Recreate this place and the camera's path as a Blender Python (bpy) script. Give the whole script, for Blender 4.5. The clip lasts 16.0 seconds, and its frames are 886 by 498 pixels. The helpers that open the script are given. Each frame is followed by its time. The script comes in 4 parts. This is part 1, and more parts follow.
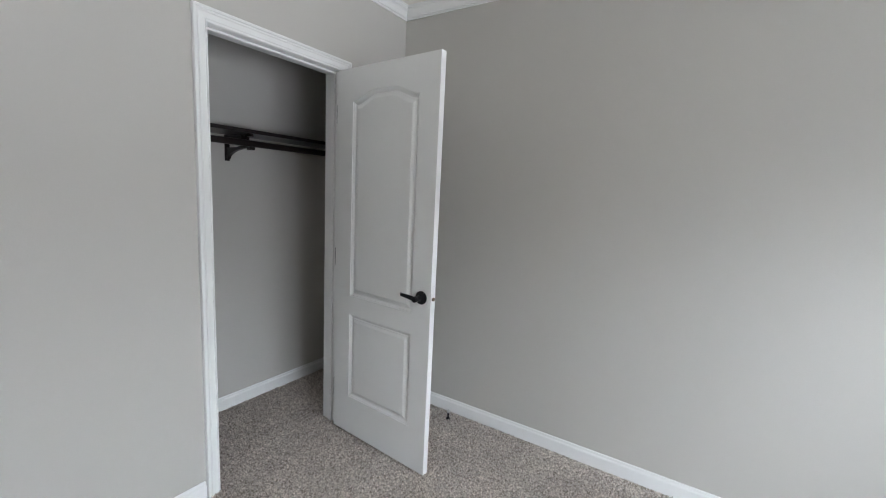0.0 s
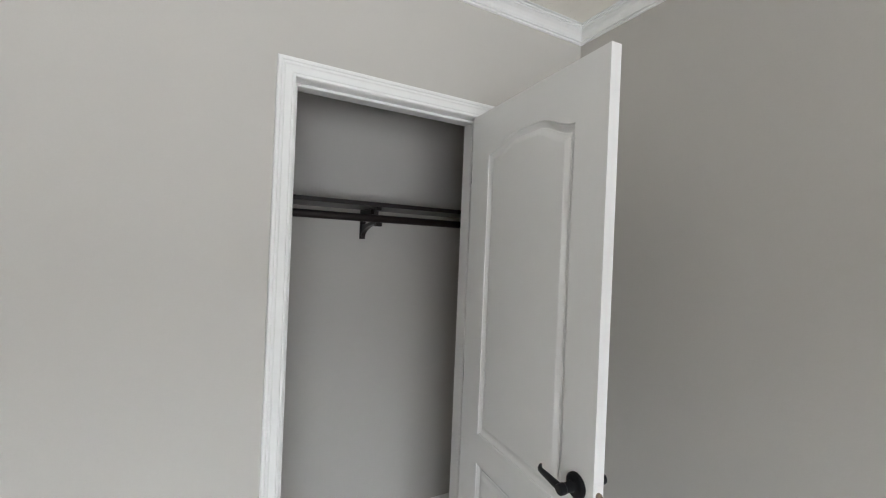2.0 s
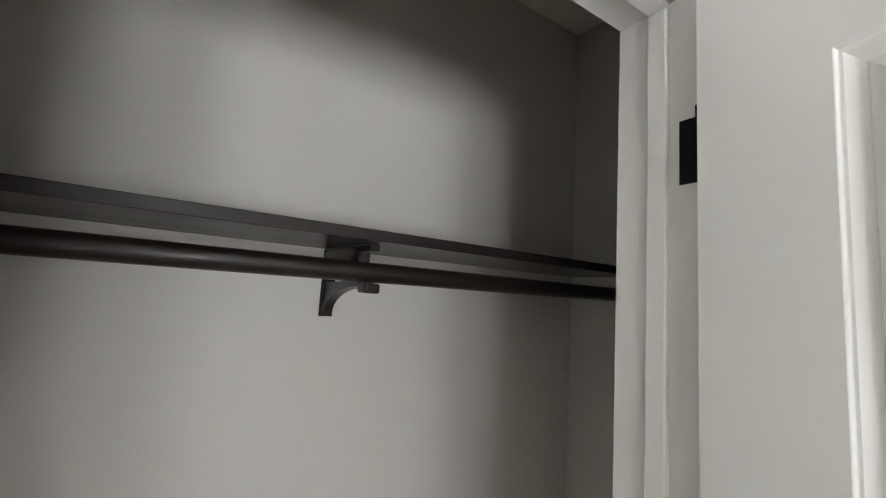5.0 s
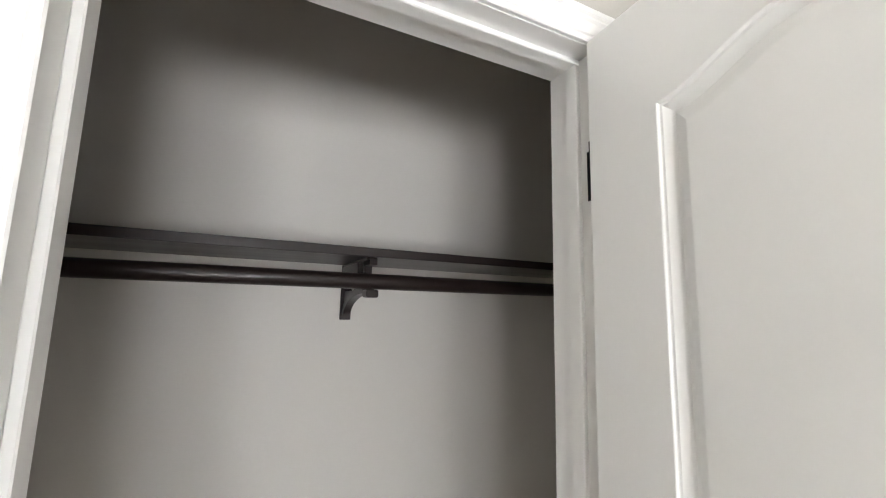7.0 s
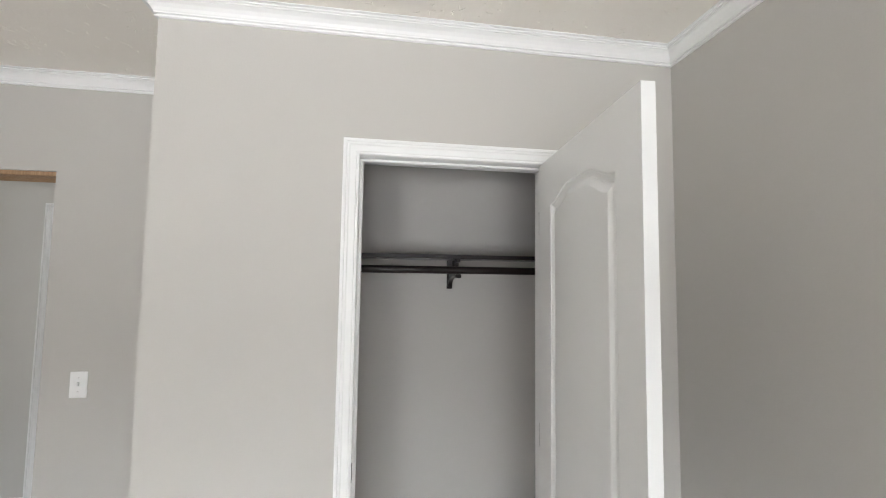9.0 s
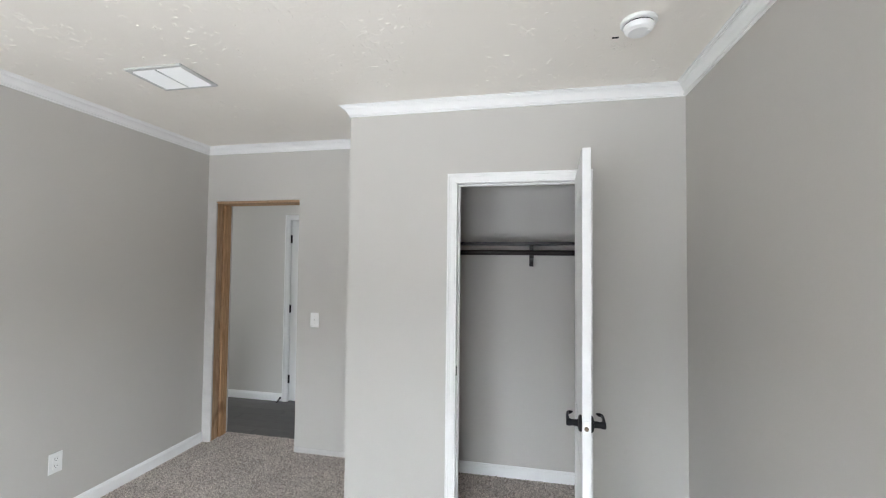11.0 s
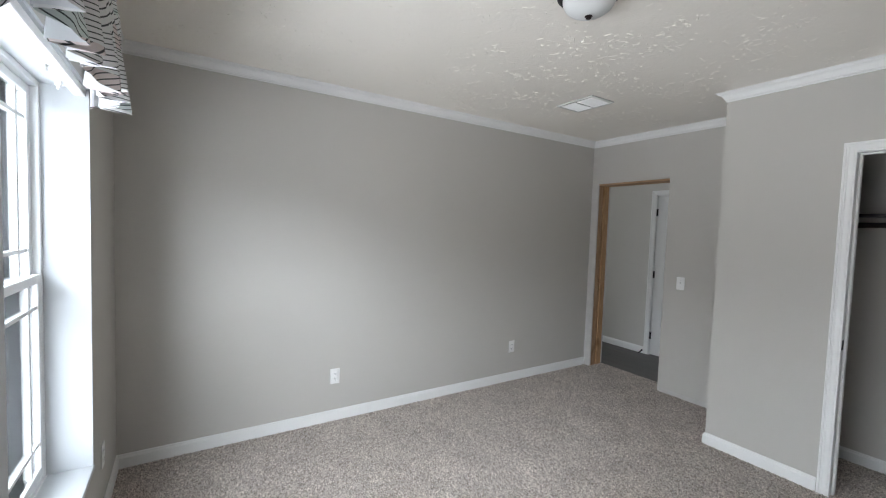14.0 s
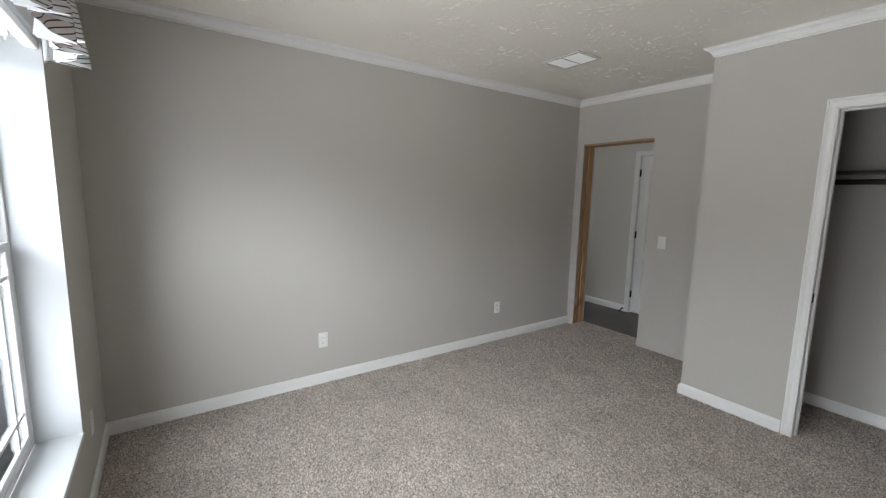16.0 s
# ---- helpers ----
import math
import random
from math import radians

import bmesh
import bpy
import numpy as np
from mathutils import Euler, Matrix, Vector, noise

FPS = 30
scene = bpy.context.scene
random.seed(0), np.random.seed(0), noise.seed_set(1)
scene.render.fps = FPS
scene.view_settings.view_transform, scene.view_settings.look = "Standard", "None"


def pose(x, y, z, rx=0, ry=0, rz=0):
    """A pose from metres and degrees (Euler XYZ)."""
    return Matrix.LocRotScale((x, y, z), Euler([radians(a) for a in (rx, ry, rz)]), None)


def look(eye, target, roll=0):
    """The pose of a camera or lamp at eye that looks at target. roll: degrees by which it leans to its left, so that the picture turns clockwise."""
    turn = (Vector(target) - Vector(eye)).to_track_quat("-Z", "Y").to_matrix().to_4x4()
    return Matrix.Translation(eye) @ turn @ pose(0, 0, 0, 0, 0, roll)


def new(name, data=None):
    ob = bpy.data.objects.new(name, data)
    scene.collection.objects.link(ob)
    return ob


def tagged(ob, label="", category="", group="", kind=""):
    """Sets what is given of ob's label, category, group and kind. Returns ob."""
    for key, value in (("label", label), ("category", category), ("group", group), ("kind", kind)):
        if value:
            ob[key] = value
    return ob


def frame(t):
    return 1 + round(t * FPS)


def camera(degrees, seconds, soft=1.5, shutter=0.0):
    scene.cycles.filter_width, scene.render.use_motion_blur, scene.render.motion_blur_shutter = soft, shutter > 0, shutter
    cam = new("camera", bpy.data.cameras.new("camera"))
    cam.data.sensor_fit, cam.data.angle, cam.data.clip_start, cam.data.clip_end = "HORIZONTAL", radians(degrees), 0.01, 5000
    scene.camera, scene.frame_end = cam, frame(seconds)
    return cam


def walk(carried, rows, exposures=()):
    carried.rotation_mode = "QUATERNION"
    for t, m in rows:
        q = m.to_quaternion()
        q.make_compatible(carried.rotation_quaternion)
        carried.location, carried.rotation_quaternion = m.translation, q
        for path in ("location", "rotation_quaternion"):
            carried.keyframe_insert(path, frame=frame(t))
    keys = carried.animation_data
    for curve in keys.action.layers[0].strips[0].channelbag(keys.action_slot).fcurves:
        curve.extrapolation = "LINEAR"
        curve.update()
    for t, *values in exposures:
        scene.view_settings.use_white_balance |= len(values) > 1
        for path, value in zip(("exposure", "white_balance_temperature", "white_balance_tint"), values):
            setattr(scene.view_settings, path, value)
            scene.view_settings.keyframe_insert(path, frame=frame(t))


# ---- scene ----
cam = camera(94.5, 16.0, soft=1.1)
PATH = [
    (0, (-2.179, -1.761, 1.422), (-0.512, -0.69, 1.147), 2.8),
    (0.5, (-1.98, -1.713, 1.44), (-0.474, -0.413, 1.238), 2.0),
    (1, (-1.775, -1.62, 1.474), (-0.461, -0.117, 1.351), 1.8),
    (1.5, (-1.558, -1.54, 1.514), (-0.454, 0.126, 1.456), 2.1),
    (2, (-1.448, -1.404, 1.508), (-0.498, 0.356, 1.509), 2.4),
    (2.5, (-1.371, -1.177, 1.547), (-0.54, 0.641, 1.604), 2.5),
    (3, (-1.3, -0.999, 1.557), (-0.576, 0.864, 1.628), 1.8),
    (3.5, (-1.161, -0.787, 1.574), (-0.519, 1.104, 1.687), 1.5),
    (4, (-1.083, -0.606, 1.59), (-0.418, 1.273, 1.748), 1.7),
    (4.5, (-1.079, -0.381, 1.586), (-0.166, 1.388, 1.776), 3.4),
    (4.7, (-1.089, -0.259, 1.605), (-0.041, 1.431, 1.819), 4.0),
    (6.8, (-1.084, -0.404, 1.597), (-0.091, 1.309, 1.874), 0.8),
    (7, (-1.073, -0.486, 1.586), (-0.207, 1.295, 1.862), 1.3),
    (7.5, (-1.099, -0.677, 1.6), (-0.435, 1.194, 1.84), 1.0),
    (8, (-1.168, -0.925, 1.598), (-0.626, 0.988, 1.815), 1.5),
    (8.2, (-1.178, -1.032, 1.609), (-0.694, 0.899, 1.805), 1.4),
    (10.3, (-1.023, -2.158, 1.587), (-1.105, -0.162, 1.686), 0.9),
    (10.5, (-0.972, -2.231, 1.574), (-1.145, -0.241, 1.667), 1.0),
    (11, (-0.848, -2.424, 1.567), (-1.247, -0.466, 1.632), 0.6),
    (11.5, (-0.766, -2.649, 1.562), (-1.394, -0.751, 1.614), 0.7),
    (12, (-0.661, -2.885, 1.558), (-1.551, -1.095, 1.596), 1.0),
    (12.5, (-0.553, -3.012, 1.557), (-1.711, -1.383, 1.596), 1.7),
    (13, (-0.494, -3.134, 1.544), (-1.871, -1.683, 1.565), 2.3),
    (13.5, (-0.506, -3.211, 1.529), (-2.074, -1.971, 1.485), 2.4),
    (14, (-0.51, -3.265, 1.533), (-2.198, -2.197, 1.429), 1.9),
    (14.5, (-0.518, -3.304, 1.534), (-2.257, -2.329, 1.376), 1.3),
    (15, (-0.513, -3.3, 1.527), (-2.259, -2.346, 1.32), 0.9),
    (15.5, (-0.519, -3.284, 1.522), (-2.224, -2.267, 1.277), 1.0),
    (16, (-0.53, -3.265, 1.516), (-2.159, -2.138, 1.243), 1.2),
]
EXPOSURES = [(0, 0.0, 6220, 12), (1.5, 0.15, 6400, 12), (2.5, 0.22, 6560, 11.5), (3.5, 0.33, 6580, 10.5), (4, 0.42, 6600, 10.5), (4.5, 0.7, 6670, 11), (7, 1.22, 6720, 13), (7.5, 0.88, 6720, 13),
             (8, 0.66, 6750, 13.5), (10.5, 0.45, 6370, 12), (11.5, 0.47, 6330, 12), (12.5, 0.24, 6310, 11.5), (13.5, -0.07, 6300, 12), (14.5, -0.42, 6380, 12), (16, -0.48, 6600, 12.5)]
walk(cam, [(t, look(eye, target, roll)) for t, eye, target, roll in PATH], EXPOSURES)

# ---- world, sun and sky light ----
world = bpy.data.worlds.new("sky")
scene.world = world
world.use_nodes = True
wn = world.node_tree.nodes
sky = wn.new("ShaderNodeTexSky")
sky.sky_type = "NISHITA"
sky.sun_disc = False
sky.sun_elevation = radians(75)
sky.sun_rotation = radians(0)
sky.dust_density = 4.0
sky.air_density = 1.0
wn["Background"].inputs["Strength"].default_value = 0.12
world.node_tree.links.new(sky.outputs[0], wn["Background"].inputs["Color"])

sun = new("sun", bpy.data.lights.new("sun", "SUN"))
sun.data.energy = 2.6
sun.data.angle = radians(25)
sun.data.color = (1.0, 0.97, 0.93)
sun.matrix_world = look((-1.0, 2.4, 9.0), (-1.0, 0.0, 0.0))


def area(name, eye, target, sx, sy, watts, color):
    ob = new(name, bpy.data.lights.new(name, "AREA"))
    ob.data.shape = "RECTANGLE"
    ob.data.size, ob.data.size_y, ob.data.energy, ob.data.color = sx, sy, watts, color
    ob.matrix_world = look(eye, target)
    return ob


# area lamps outside the two bedroom windows: a stand-in for the broad overcast sky,
# then added fills for ground bounce, left wall and right wall
area("sky_light", (-0.4, -8.0, 4.6), (-1.7, -3.4, 1.0), 11.0, 4.0, 3450, (0.86, 0.93, 1.0))
area("outdoor_fill_light", (-0.9, -5.6, 0.45), (-1.6, -1.0, 2.0), 6.0, 2.0, 560, (0.90, 0.94, 1.0))
area("outdoor_fill_light", (3.2, -8.0, 4.4), (-2.6, -2.6, 0.7), 5.5, 3.6, 1100, (0.84, 0.925, 1.0))
area("outdoor_fill_light", (-6.8, -7.8, 4.8), (-1.0, -2.6, 0.6), 5.5, 3.2, 1350, (0.84, 0.925, 1.0))
# lamp added inside the hall to brighten it; its real source is unknown
area("hall_fill_light", (-6.35, 1.35, 1.45), (-3.0, 1.35, 1.2), 0.7, 1.3, 34, (0.87, 0.94, 1.0))

# ---- materials ----


def nodes_of(name):
    m = bpy.data.materials.new(name)
    m.use_nodes = True
    n, l = m.node_tree.nodes, m.node_tree.links
    return m, n, l, n["Principled BSDF"]


def ramp(n, stops, interp="LINEAR"):
    r = n.new("ShaderNodeValToRGB")
    r.color_ramp.interpolation = interp
    e = r.color_ramp.elements
    while len(e) < len(stops):
        e.new(0.5)
    for s, (p, c) in zip(e, stops):
        s.position = p
        s.color = (*c, 1) if len(c) == 3 else c
    return r


def noise_node(n, l, scale, detail=4, rough=0.55, stretch=None, dist=0.0):
    tc = n.new("ShaderNodeTexCoord")
    t = n.new("ShaderNodeTexNoise")
    t.inputs["Scale"].default_value = scale
    t.inputs["Detail"].default_value = detail
    t.inputs["Roughness"].default_value = rough
    t.inputs["Distortion"].default_value = dist
    if stretch:
        mp = n.new("ShaderNodeMapping")
        mp.inputs["Scale"].default_value = stretch
        l.new(tc.outputs["Object"], mp.inputs["Vector"])
        l.new(mp.outputs["Vector"], t.inputs["Vector"])
    else:
        l.new(tc.outputs["Object"], t.inputs["Vector"])
    return t


def paint(name, color, rough=0.5, vary=0.04, big=1.3, fine=90, bump=0.12, depth=0.001, metal=0.0, stretch=None, spec=0.5, rvary=0.08):
    """A paint-like surface: slow mottling, fine relief, uneven gloss."""
    m, n, l, b = nodes_of(name)
    slow, fast = noise_node(n, l, big, 3, stretch=stretch), noise_node(n, l, fine, 5, stretch=stretch)
    mix = n.new("ShaderNodeMix")
    mix.data_type = "FLOAT"
    mix.inputs["Factor"].default_value = 0.35
    l.new(slow.outputs["Fac"], mix.inputs["A"])
    l.new(fast.outputs["Fac"], mix.inputs["B"])
    lo, hi = [c * (1 - vary) for c in color], [min(1, c * (1 + vary)) for c in color]
    r = ramp(n, [(0.3, lo), (0.7, hi)])
    l.new(mix.outputs["Result"], r.inputs["Fac"])
    l.new(r.outputs["Color"], b.inputs["Base Color"])
    rr = ramp(n, [(0.3, (max(0, rough - rvary),) * 3), (0.7, (min(1, rough + rvary),) * 3)])
    l.new(slow.outputs["Fac"], rr.inputs["Fac"])
    l.new(rr.outputs["Color"], b.inputs["Roughness"])
    b.inputs["Metallic"].default_value = metal
    b.inputs["Specular IOR Level"].default_value = spec
    if bump:
        bp = n.new("ShaderNodeBump")
        bp.inputs["Strength"].default_value = bump
        bp.inputs["Distance"].default_value = depth
        l.new(fast.outputs["Fac"], bp.inputs["Height"])
        l.new(bp.outputs["Normal"], b.inputs["Normal"])
    return m


WALL = paint("greige_wall_paint", (0.52, 0.501, 0.464), 0.55, 0.02, 0.9, 160, 0.25, 0.0012, spec=0.35)
TRIM = paint("white_trim_paint", (0.83, 0.828, 0.81), 0.36, 0.015, 2.0, 60, 0.08, 0.0006, rvary=0.04)
DOOR = paint("white_door_paint", (0.80, 0.80, 0.78), 0.34, 0.012, 6.0, 260, 0.08, 0.0004, rvary=0.015)
PRIMER = paint("white_drywall_edge", (0.53, 0.515, 0.49), 0.8, 0.10, 9, 120, 0.5, 0.002)
GLOSSBROWN = paint("espresso_melamine_face", (0.018, 0.012, 0.011), 0.32, 0.25, 6, 60, 0.08, 0.0003, stretch=(0.25, 3, 3), spec=0.6, rvary=0.03)
BLACK = paint("matte_black_metal", (0.006, 0.006, 0.007), 0.42, 0.2, 20, 300, 0.1, 0.0003, spec=0.22)
BRONZE = paint("dark_bronze_metal", (0.011, 0.0065, 0.006), 0.32, 0.06, 12, 200, 0.04, 0.0002, spec=0.32, rvary=0.01)
ESPRESSO = paint("espresso_melamine", (0.012, 0.007, 0.007), 0.40, 0.3, 6, 60, 0.12, 0.0004, stretch=(0.25, 3, 3), spec=0.35)
STEEL = paint("brushed_steel", (0.55, 0.53, 0.50), 0.36, 0.1, 30, 300, 0.1, 0.0003, metal=1.0, rvary=0.05)
BRASS = paint("worn_brass_latch", (0.24, 0.185, 0.14), 0.45, 0.15, 30, 300, 0.1, 0.0003, metal=1.0)
PLASTIC = paint("white_plastic", (0.84, 0.84, 0.82), 0.34, 0.01, 4, 200, 0.03, 0.0003, rvary=0.03)
VINYL = paint("white_window_vinyl", (0.80, 0.81, 0.81), 0.34, 0.015, 4, 150, 0.03, 0.0003, rvary=0.03)
# greyed copy of the vent's white: shade on rim and divider put into the colour
REGISTER = paint("shaded_white_enamel", (0.56, 0.56, 0.54), 0.45, 0.02, 6, 150, 0.05, 0.0003)
# near-black: painted shade for gaps and slots, plain colour for subfloor and car cabin
DARK = paint("black_and_gap_shade", (0.012, 0.012, 0.012), 0.8, 0.2, 20, 90, 0.0)
GLASS_WHITE = paint("frosted_white_glass", (0.66, 0.67, 0.655), 0.36, 0.01, 4, 60, 0.02, 0.0003, rvary=0.02)
# white toned below the trim's, to hold back the strong light beside the glass
REVEAL = paint("toned_white_reveal", (0.63, 0.655, 0.67), 0.45, 0.02, 3, 120, 0.05, 0.0004, rvary=0.04)
BOARD = paint("dull_vinyl_board", (0.58, 0.60, 0.62), 0.8, 0.03, 3, 120, 0.06, 0.0004, spec=0.12, rvary=0.03)
LINING = paint("white_curtain_lining", (0.68, 0.69, 0.70), 0.85, 0.03, 12, 500, 0.2, 0.0005)
RUBBER = paint("white_rubber", (0.7, 0.7, 0.68), 0.6, 0.02, 20, 200, 0.05)
BRICK_RED = paint("red_car_paint", (0.30, 0.03, 0.03), 0.3, 0.05, 2, 40, 0.0)
SIDING = paint("pale_house_siding", (0.60, 0.59, 0.56), 0.6, 0.05, 0.5, 20, 0.1)
ROOFING = paint("grey_roof_shingles", (0.14, 0.14, 0.14), 0.8, 0.2, 1, 30, 0.3)
TYRE = paint("tyre_rubber", (0.03, 0.03, 0.03), 0.8, 0.2, 5, 50, 0.1)
GROUND = paint("dry_gravel_yard", (0.40, 0.38, 0.345), 0.9, 0.25, 0.4, 12, 0.6, 0.01)


def ceiling_material():
    m, n, l, b = nodes_of("stomped_white_ceiling")
    b.inputs["Roughness"].default_value = 0.36
    b.inputs["Specular IOR Level"].default_value = 0.5
    tint = noise_node(n, l, 1.1, 3)
    r = ramp(n, [(0.3, (0.84, 0.80, 0.728)), (0.7, (0.875, 0.836, 0.766))])
    l.new(tint.outputs["Fac"], r.inputs["Fac"])
    l.new(r.outputs["Color"], b.inputs["Base Color"])
    fine = noise_node(n, l, 70, 4)
    low = noise_node(n, l, 13, 4, 0.6, dist=1.2)
    add = n.new("ShaderNodeMath")
    add.operation = "MULTIPLY_ADD"
    add.inputs[1].default_value = 0.3
    l.new(fine.outputs["Fac"], add.inputs[0])
    l.new(low.outputs["Fac"], add.inputs[2])
    bp = n.new("ShaderNodeBump")
    bp.inputs["Strength"].default_value = 0.35
    bp.inputs["Distance"].default_value = 0.005
    l.new(add.outputs[0], bp.inputs["Height"])
    l.new(bp.outputs["Normal"], b.inputs["Normal"])
    return m


def carpet_material():
    m, n, l, b = nodes_of("speckled_grey_beige_carpet")
    b.inputs["Roughness"].default_value = 0.95
    b.inputs["Specular IOR Level"].default_value = 0.1
    b.inputs["Sheen Weight"].default_value = 0.15
    speck, patch = noise_node(n, l, 95, 3, 0.8), noise_node(n, l, 4.5, 5, 0.65, dist=0.5)
    clump, geo = noise_node(n, l, 34, 2, 0.6), n.new("ShaderNodeNewGeometry")
    # fibre speckle, uneven from tuft to tuft and clump to clump
    tuft = n.new("ShaderNodeMath")
    tuft.operation = "MULTIPLY_ADD"
    tuft.inputs[1].default_value = 0.10
    l.new(geo.outputs["Random Per Island"], tuft.inputs[0])
    l.new(speck.outputs["Fac"], tuft.inputs[2])
    both = n.new("ShaderNodeMath")
    both.operation = "MULTIPLY_ADD"
    both.inputs[1].default_value = 0.20
    l.new(clump.outputs["Fac"], both.inputs[0])
    l.new(tuft.outputs[0], both.inputs[2])
    r = ramp(n, [(0.48, (0.15, 0.118, 0.097)), (0.59, (0.36, 0.311, 0.270)), (0.69, (0.60, 0.530, 0.472)), (0.81, (0.93, 0.85, 0.775))])
    l.new(both.outputs[0], r.inputs["Fac"])
    rp = ramp(n, [(0.34, (0.90, 0.90, 0.90)), (0.66, (1.16, 1.16, 1.16))])
    l.new(patch.outputs["Fac"], rp.inputs["Fac"])
    mul = n.new("ShaderNodeMix")
    mul.data_type, mul.blend_type = "RGBA", "MULTIPLY"
    mul.inputs["Factor"].default_value = 1.0
    l.new(r.outputs["Color"], mul.inputs["A"])
    l.new(rp.outputs["Color"], mul.inputs["B"])
    l.new(mul.outputs["Result"], b.inputs["Base Color"])
    bp = n.new("ShaderNodeBump")
    bp.inputs["Strength"].default_value = 0.7
    bp.inputs["Distance"].default_value = 0.006
    l.new(speck.outputs["Fac"], bp.inputs["Height"])
    l.new(bp.outputs["Normal"], b.inputs["Normal"])
    return m


def wood_material(name, a, c, stretch, rough=0.7):
    m, n, l, b = nodes_of(name)
    g, k = noise_node(n, l, 14, 6, 0.6, stretch, 0.4), noise_node(n, l, 5, 2, 0.5, (1, 1, 0.6))
    r = ramp(n, [(0.30, a), (0.62, c)])
    l.new(g.outputs["Fac"], r.inputs["Fac"])
    rk = ramp(n, [(0.24, (0.45, 0.38, 0.33)), (0.34, (1, 1, 1))])
    l.new(k.outputs["Fac"], rk.inputs["Fac"])
    mul = n.new("ShaderNodeMix")
    mul.data_type, mul.blend_type = "RGBA", "MULTIPLY"
    mul.inputs["Factor"].default_value = 1.0
    l.new(r.outputs["Color"], mul.inputs["A"])
    l.new(rk.outputs["Color"], mul.inputs["B"])
    l.new(mul.outputs["Result"], b.inputs["Base Color"])
    b.inputs["Roughness"].default_value = rough
    bp = n.new("ShaderNodeBump")
    bp.inputs["Strength"].default_value = 0.3
    bp.inputs["Distance"].default_value = 0.001
    l.new(g.outputs["Fac"], bp.inputs["Height"])
    l.new(bp.outputs["Normal"], b.inputs["Normal"])
    return m


def plank_material():
    m, n, l, b = nodes_of("dark_grey_vinyl_plank")
    g = noise_node(n, l, 10, 6, 0.6, (0.5, 7, 1), 0.3)
    oi = n.new("ShaderNodeObjectInfo")
    r = ramp(n, [(0.3, (0.045, 0.041, 0.038)), (0.7, (0.085, 0.077, 0.07))])
    l.new(g.outputs["Fac"], r.inputs["Fac"])
    hs = n.new("ShaderNodeHueSaturation")
    mr = n.new("ShaderNodeMapRange")
    mr.inputs["To Min"].default_value, mr.inputs["To Max"].default_value = 0.75, 1.2
    l.new(oi.outputs["Random"], mr.inputs["Value"])
    l.new(mr.outputs["Result"], hs.inputs["Value"])
    l.new(r.outputs["Color"], hs.inputs["Color"])
    l.new(hs.outputs["Color"], b.inputs["Base Color"])
    b.inputs["Roughness"].default_value = 0.42
    return m


def valance_material():
    """White cloth with fields of thin charcoal lines that change their slant from field to field."""
    m, n, l, b = nodes_of("white_fabric_with_charcoal_lines")
    tc = n.new("ShaderNodeTexCoord")
    mp = n.new("ShaderNodeMapping")
    mp.inputs["Scale"].default_value = (0.55, 1.0, 1.0)
    l.new(tc.outputs["UV"], mp.inputs["Vector"])
    cells = n.new("ShaderNodeTexVoronoi")
    cells.inputs["Scale"].default_value = 9.0
    l.new(mp.outputs["Vector"], cells.inputs["Vector"])
    pick = n.new("ShaderNodeSeparateColor")
    l.new(cells.outputs["Color"], pick.inputs["Color"])
    slant = n.new("ShaderNodeMapRange")
    slant.inputs["To Min"].default_value, slant.inputs["To Max"].default_value = 0.35, 2.5
    l.new(pick.outputs["Red"], slant.inputs["Value"])
    turn = n.new("ShaderNodeVectorRotate")
    turn.rotation_type = "Z_AXIS"
    l.new(tc.outputs["UV"], turn.inputs["Vector"])
    l.new(slant.outputs["Result"], turn.inputs["Angle"])
    w = n.new("ShaderNodeTexWave")
    w.bands_direction = "X"
    w.inputs["Scale"].default_value = 21.0
    w.inputs["Distortion"].default_value = 1.6
    w.inputs["Detail"].default_value = 1.0
    w.inputs["Detail Scale"].default_value = 0.5
    l.new(turn.outputs["Vector"], w.inputs["Vector"])
    r = ramp(n, [(0.0, (0.08, 0.09, 0.095)), (0.07, (0.12, 0.13, 0.135)), (0.17, (1, 1, 1))])
    l.new(w.outputs["Fac"], r.inputs["Fac"])
    tint = ramp(n, [(0.0, (0.76, 0.76, 0.75)), (0.55, (0.76, 0.76, 0.75)), (0.60, (0.70, 0.62, 0.60)), (0.8, (0.70, 0.62, 0.60)), (0.85, (0.58, 0.64, 0.62))], "CONSTANT")
    l.new(pick.outputs["Green"], tint.inputs["Fac"])
    mul = n.new("ShaderNodeMix")
    mul.data_type, mul.blend_type = "RGBA", "MULTIPLY"
    mul.inputs["Factor"].default_value = 1.0
    l.new(tint.outputs["Color"], mul.inputs["A"])
    l.new(r.outputs["Color"], mul.inputs["B"])
    l.new(mul.outputs["Result"], b.inputs["Base Color"])
    b.inputs["Roughness"].default_value = 0.85
    return m


def pane_material():
    m, n, l, b = nodes_of("clear_window_glass")
    n.remove(b)
    tr, gl, fr, mx = n.new("ShaderNodeBsdfTransparent"), n.new("ShaderNodeBsdfGlossy"), n.new("ShaderNodeFresnel"), n.new("ShaderNodeMixShader")
    gl.inputs["Roughness"].default_value = 0.01
    tr.inputs["Color"].default_value = (0.93, 0.95, 0.94, 1)
    fr.inputs["IOR"].default_value = 1.45
    l.new(fr.outputs[0], mx.inputs[0])
    l.new(tr.outputs[0], mx.inputs[1])
    l.new(gl.outputs[0], mx.inputs[2])
    l.new(mx.outputs[0], n["Material Output"].inputs["Surface"])
    return m


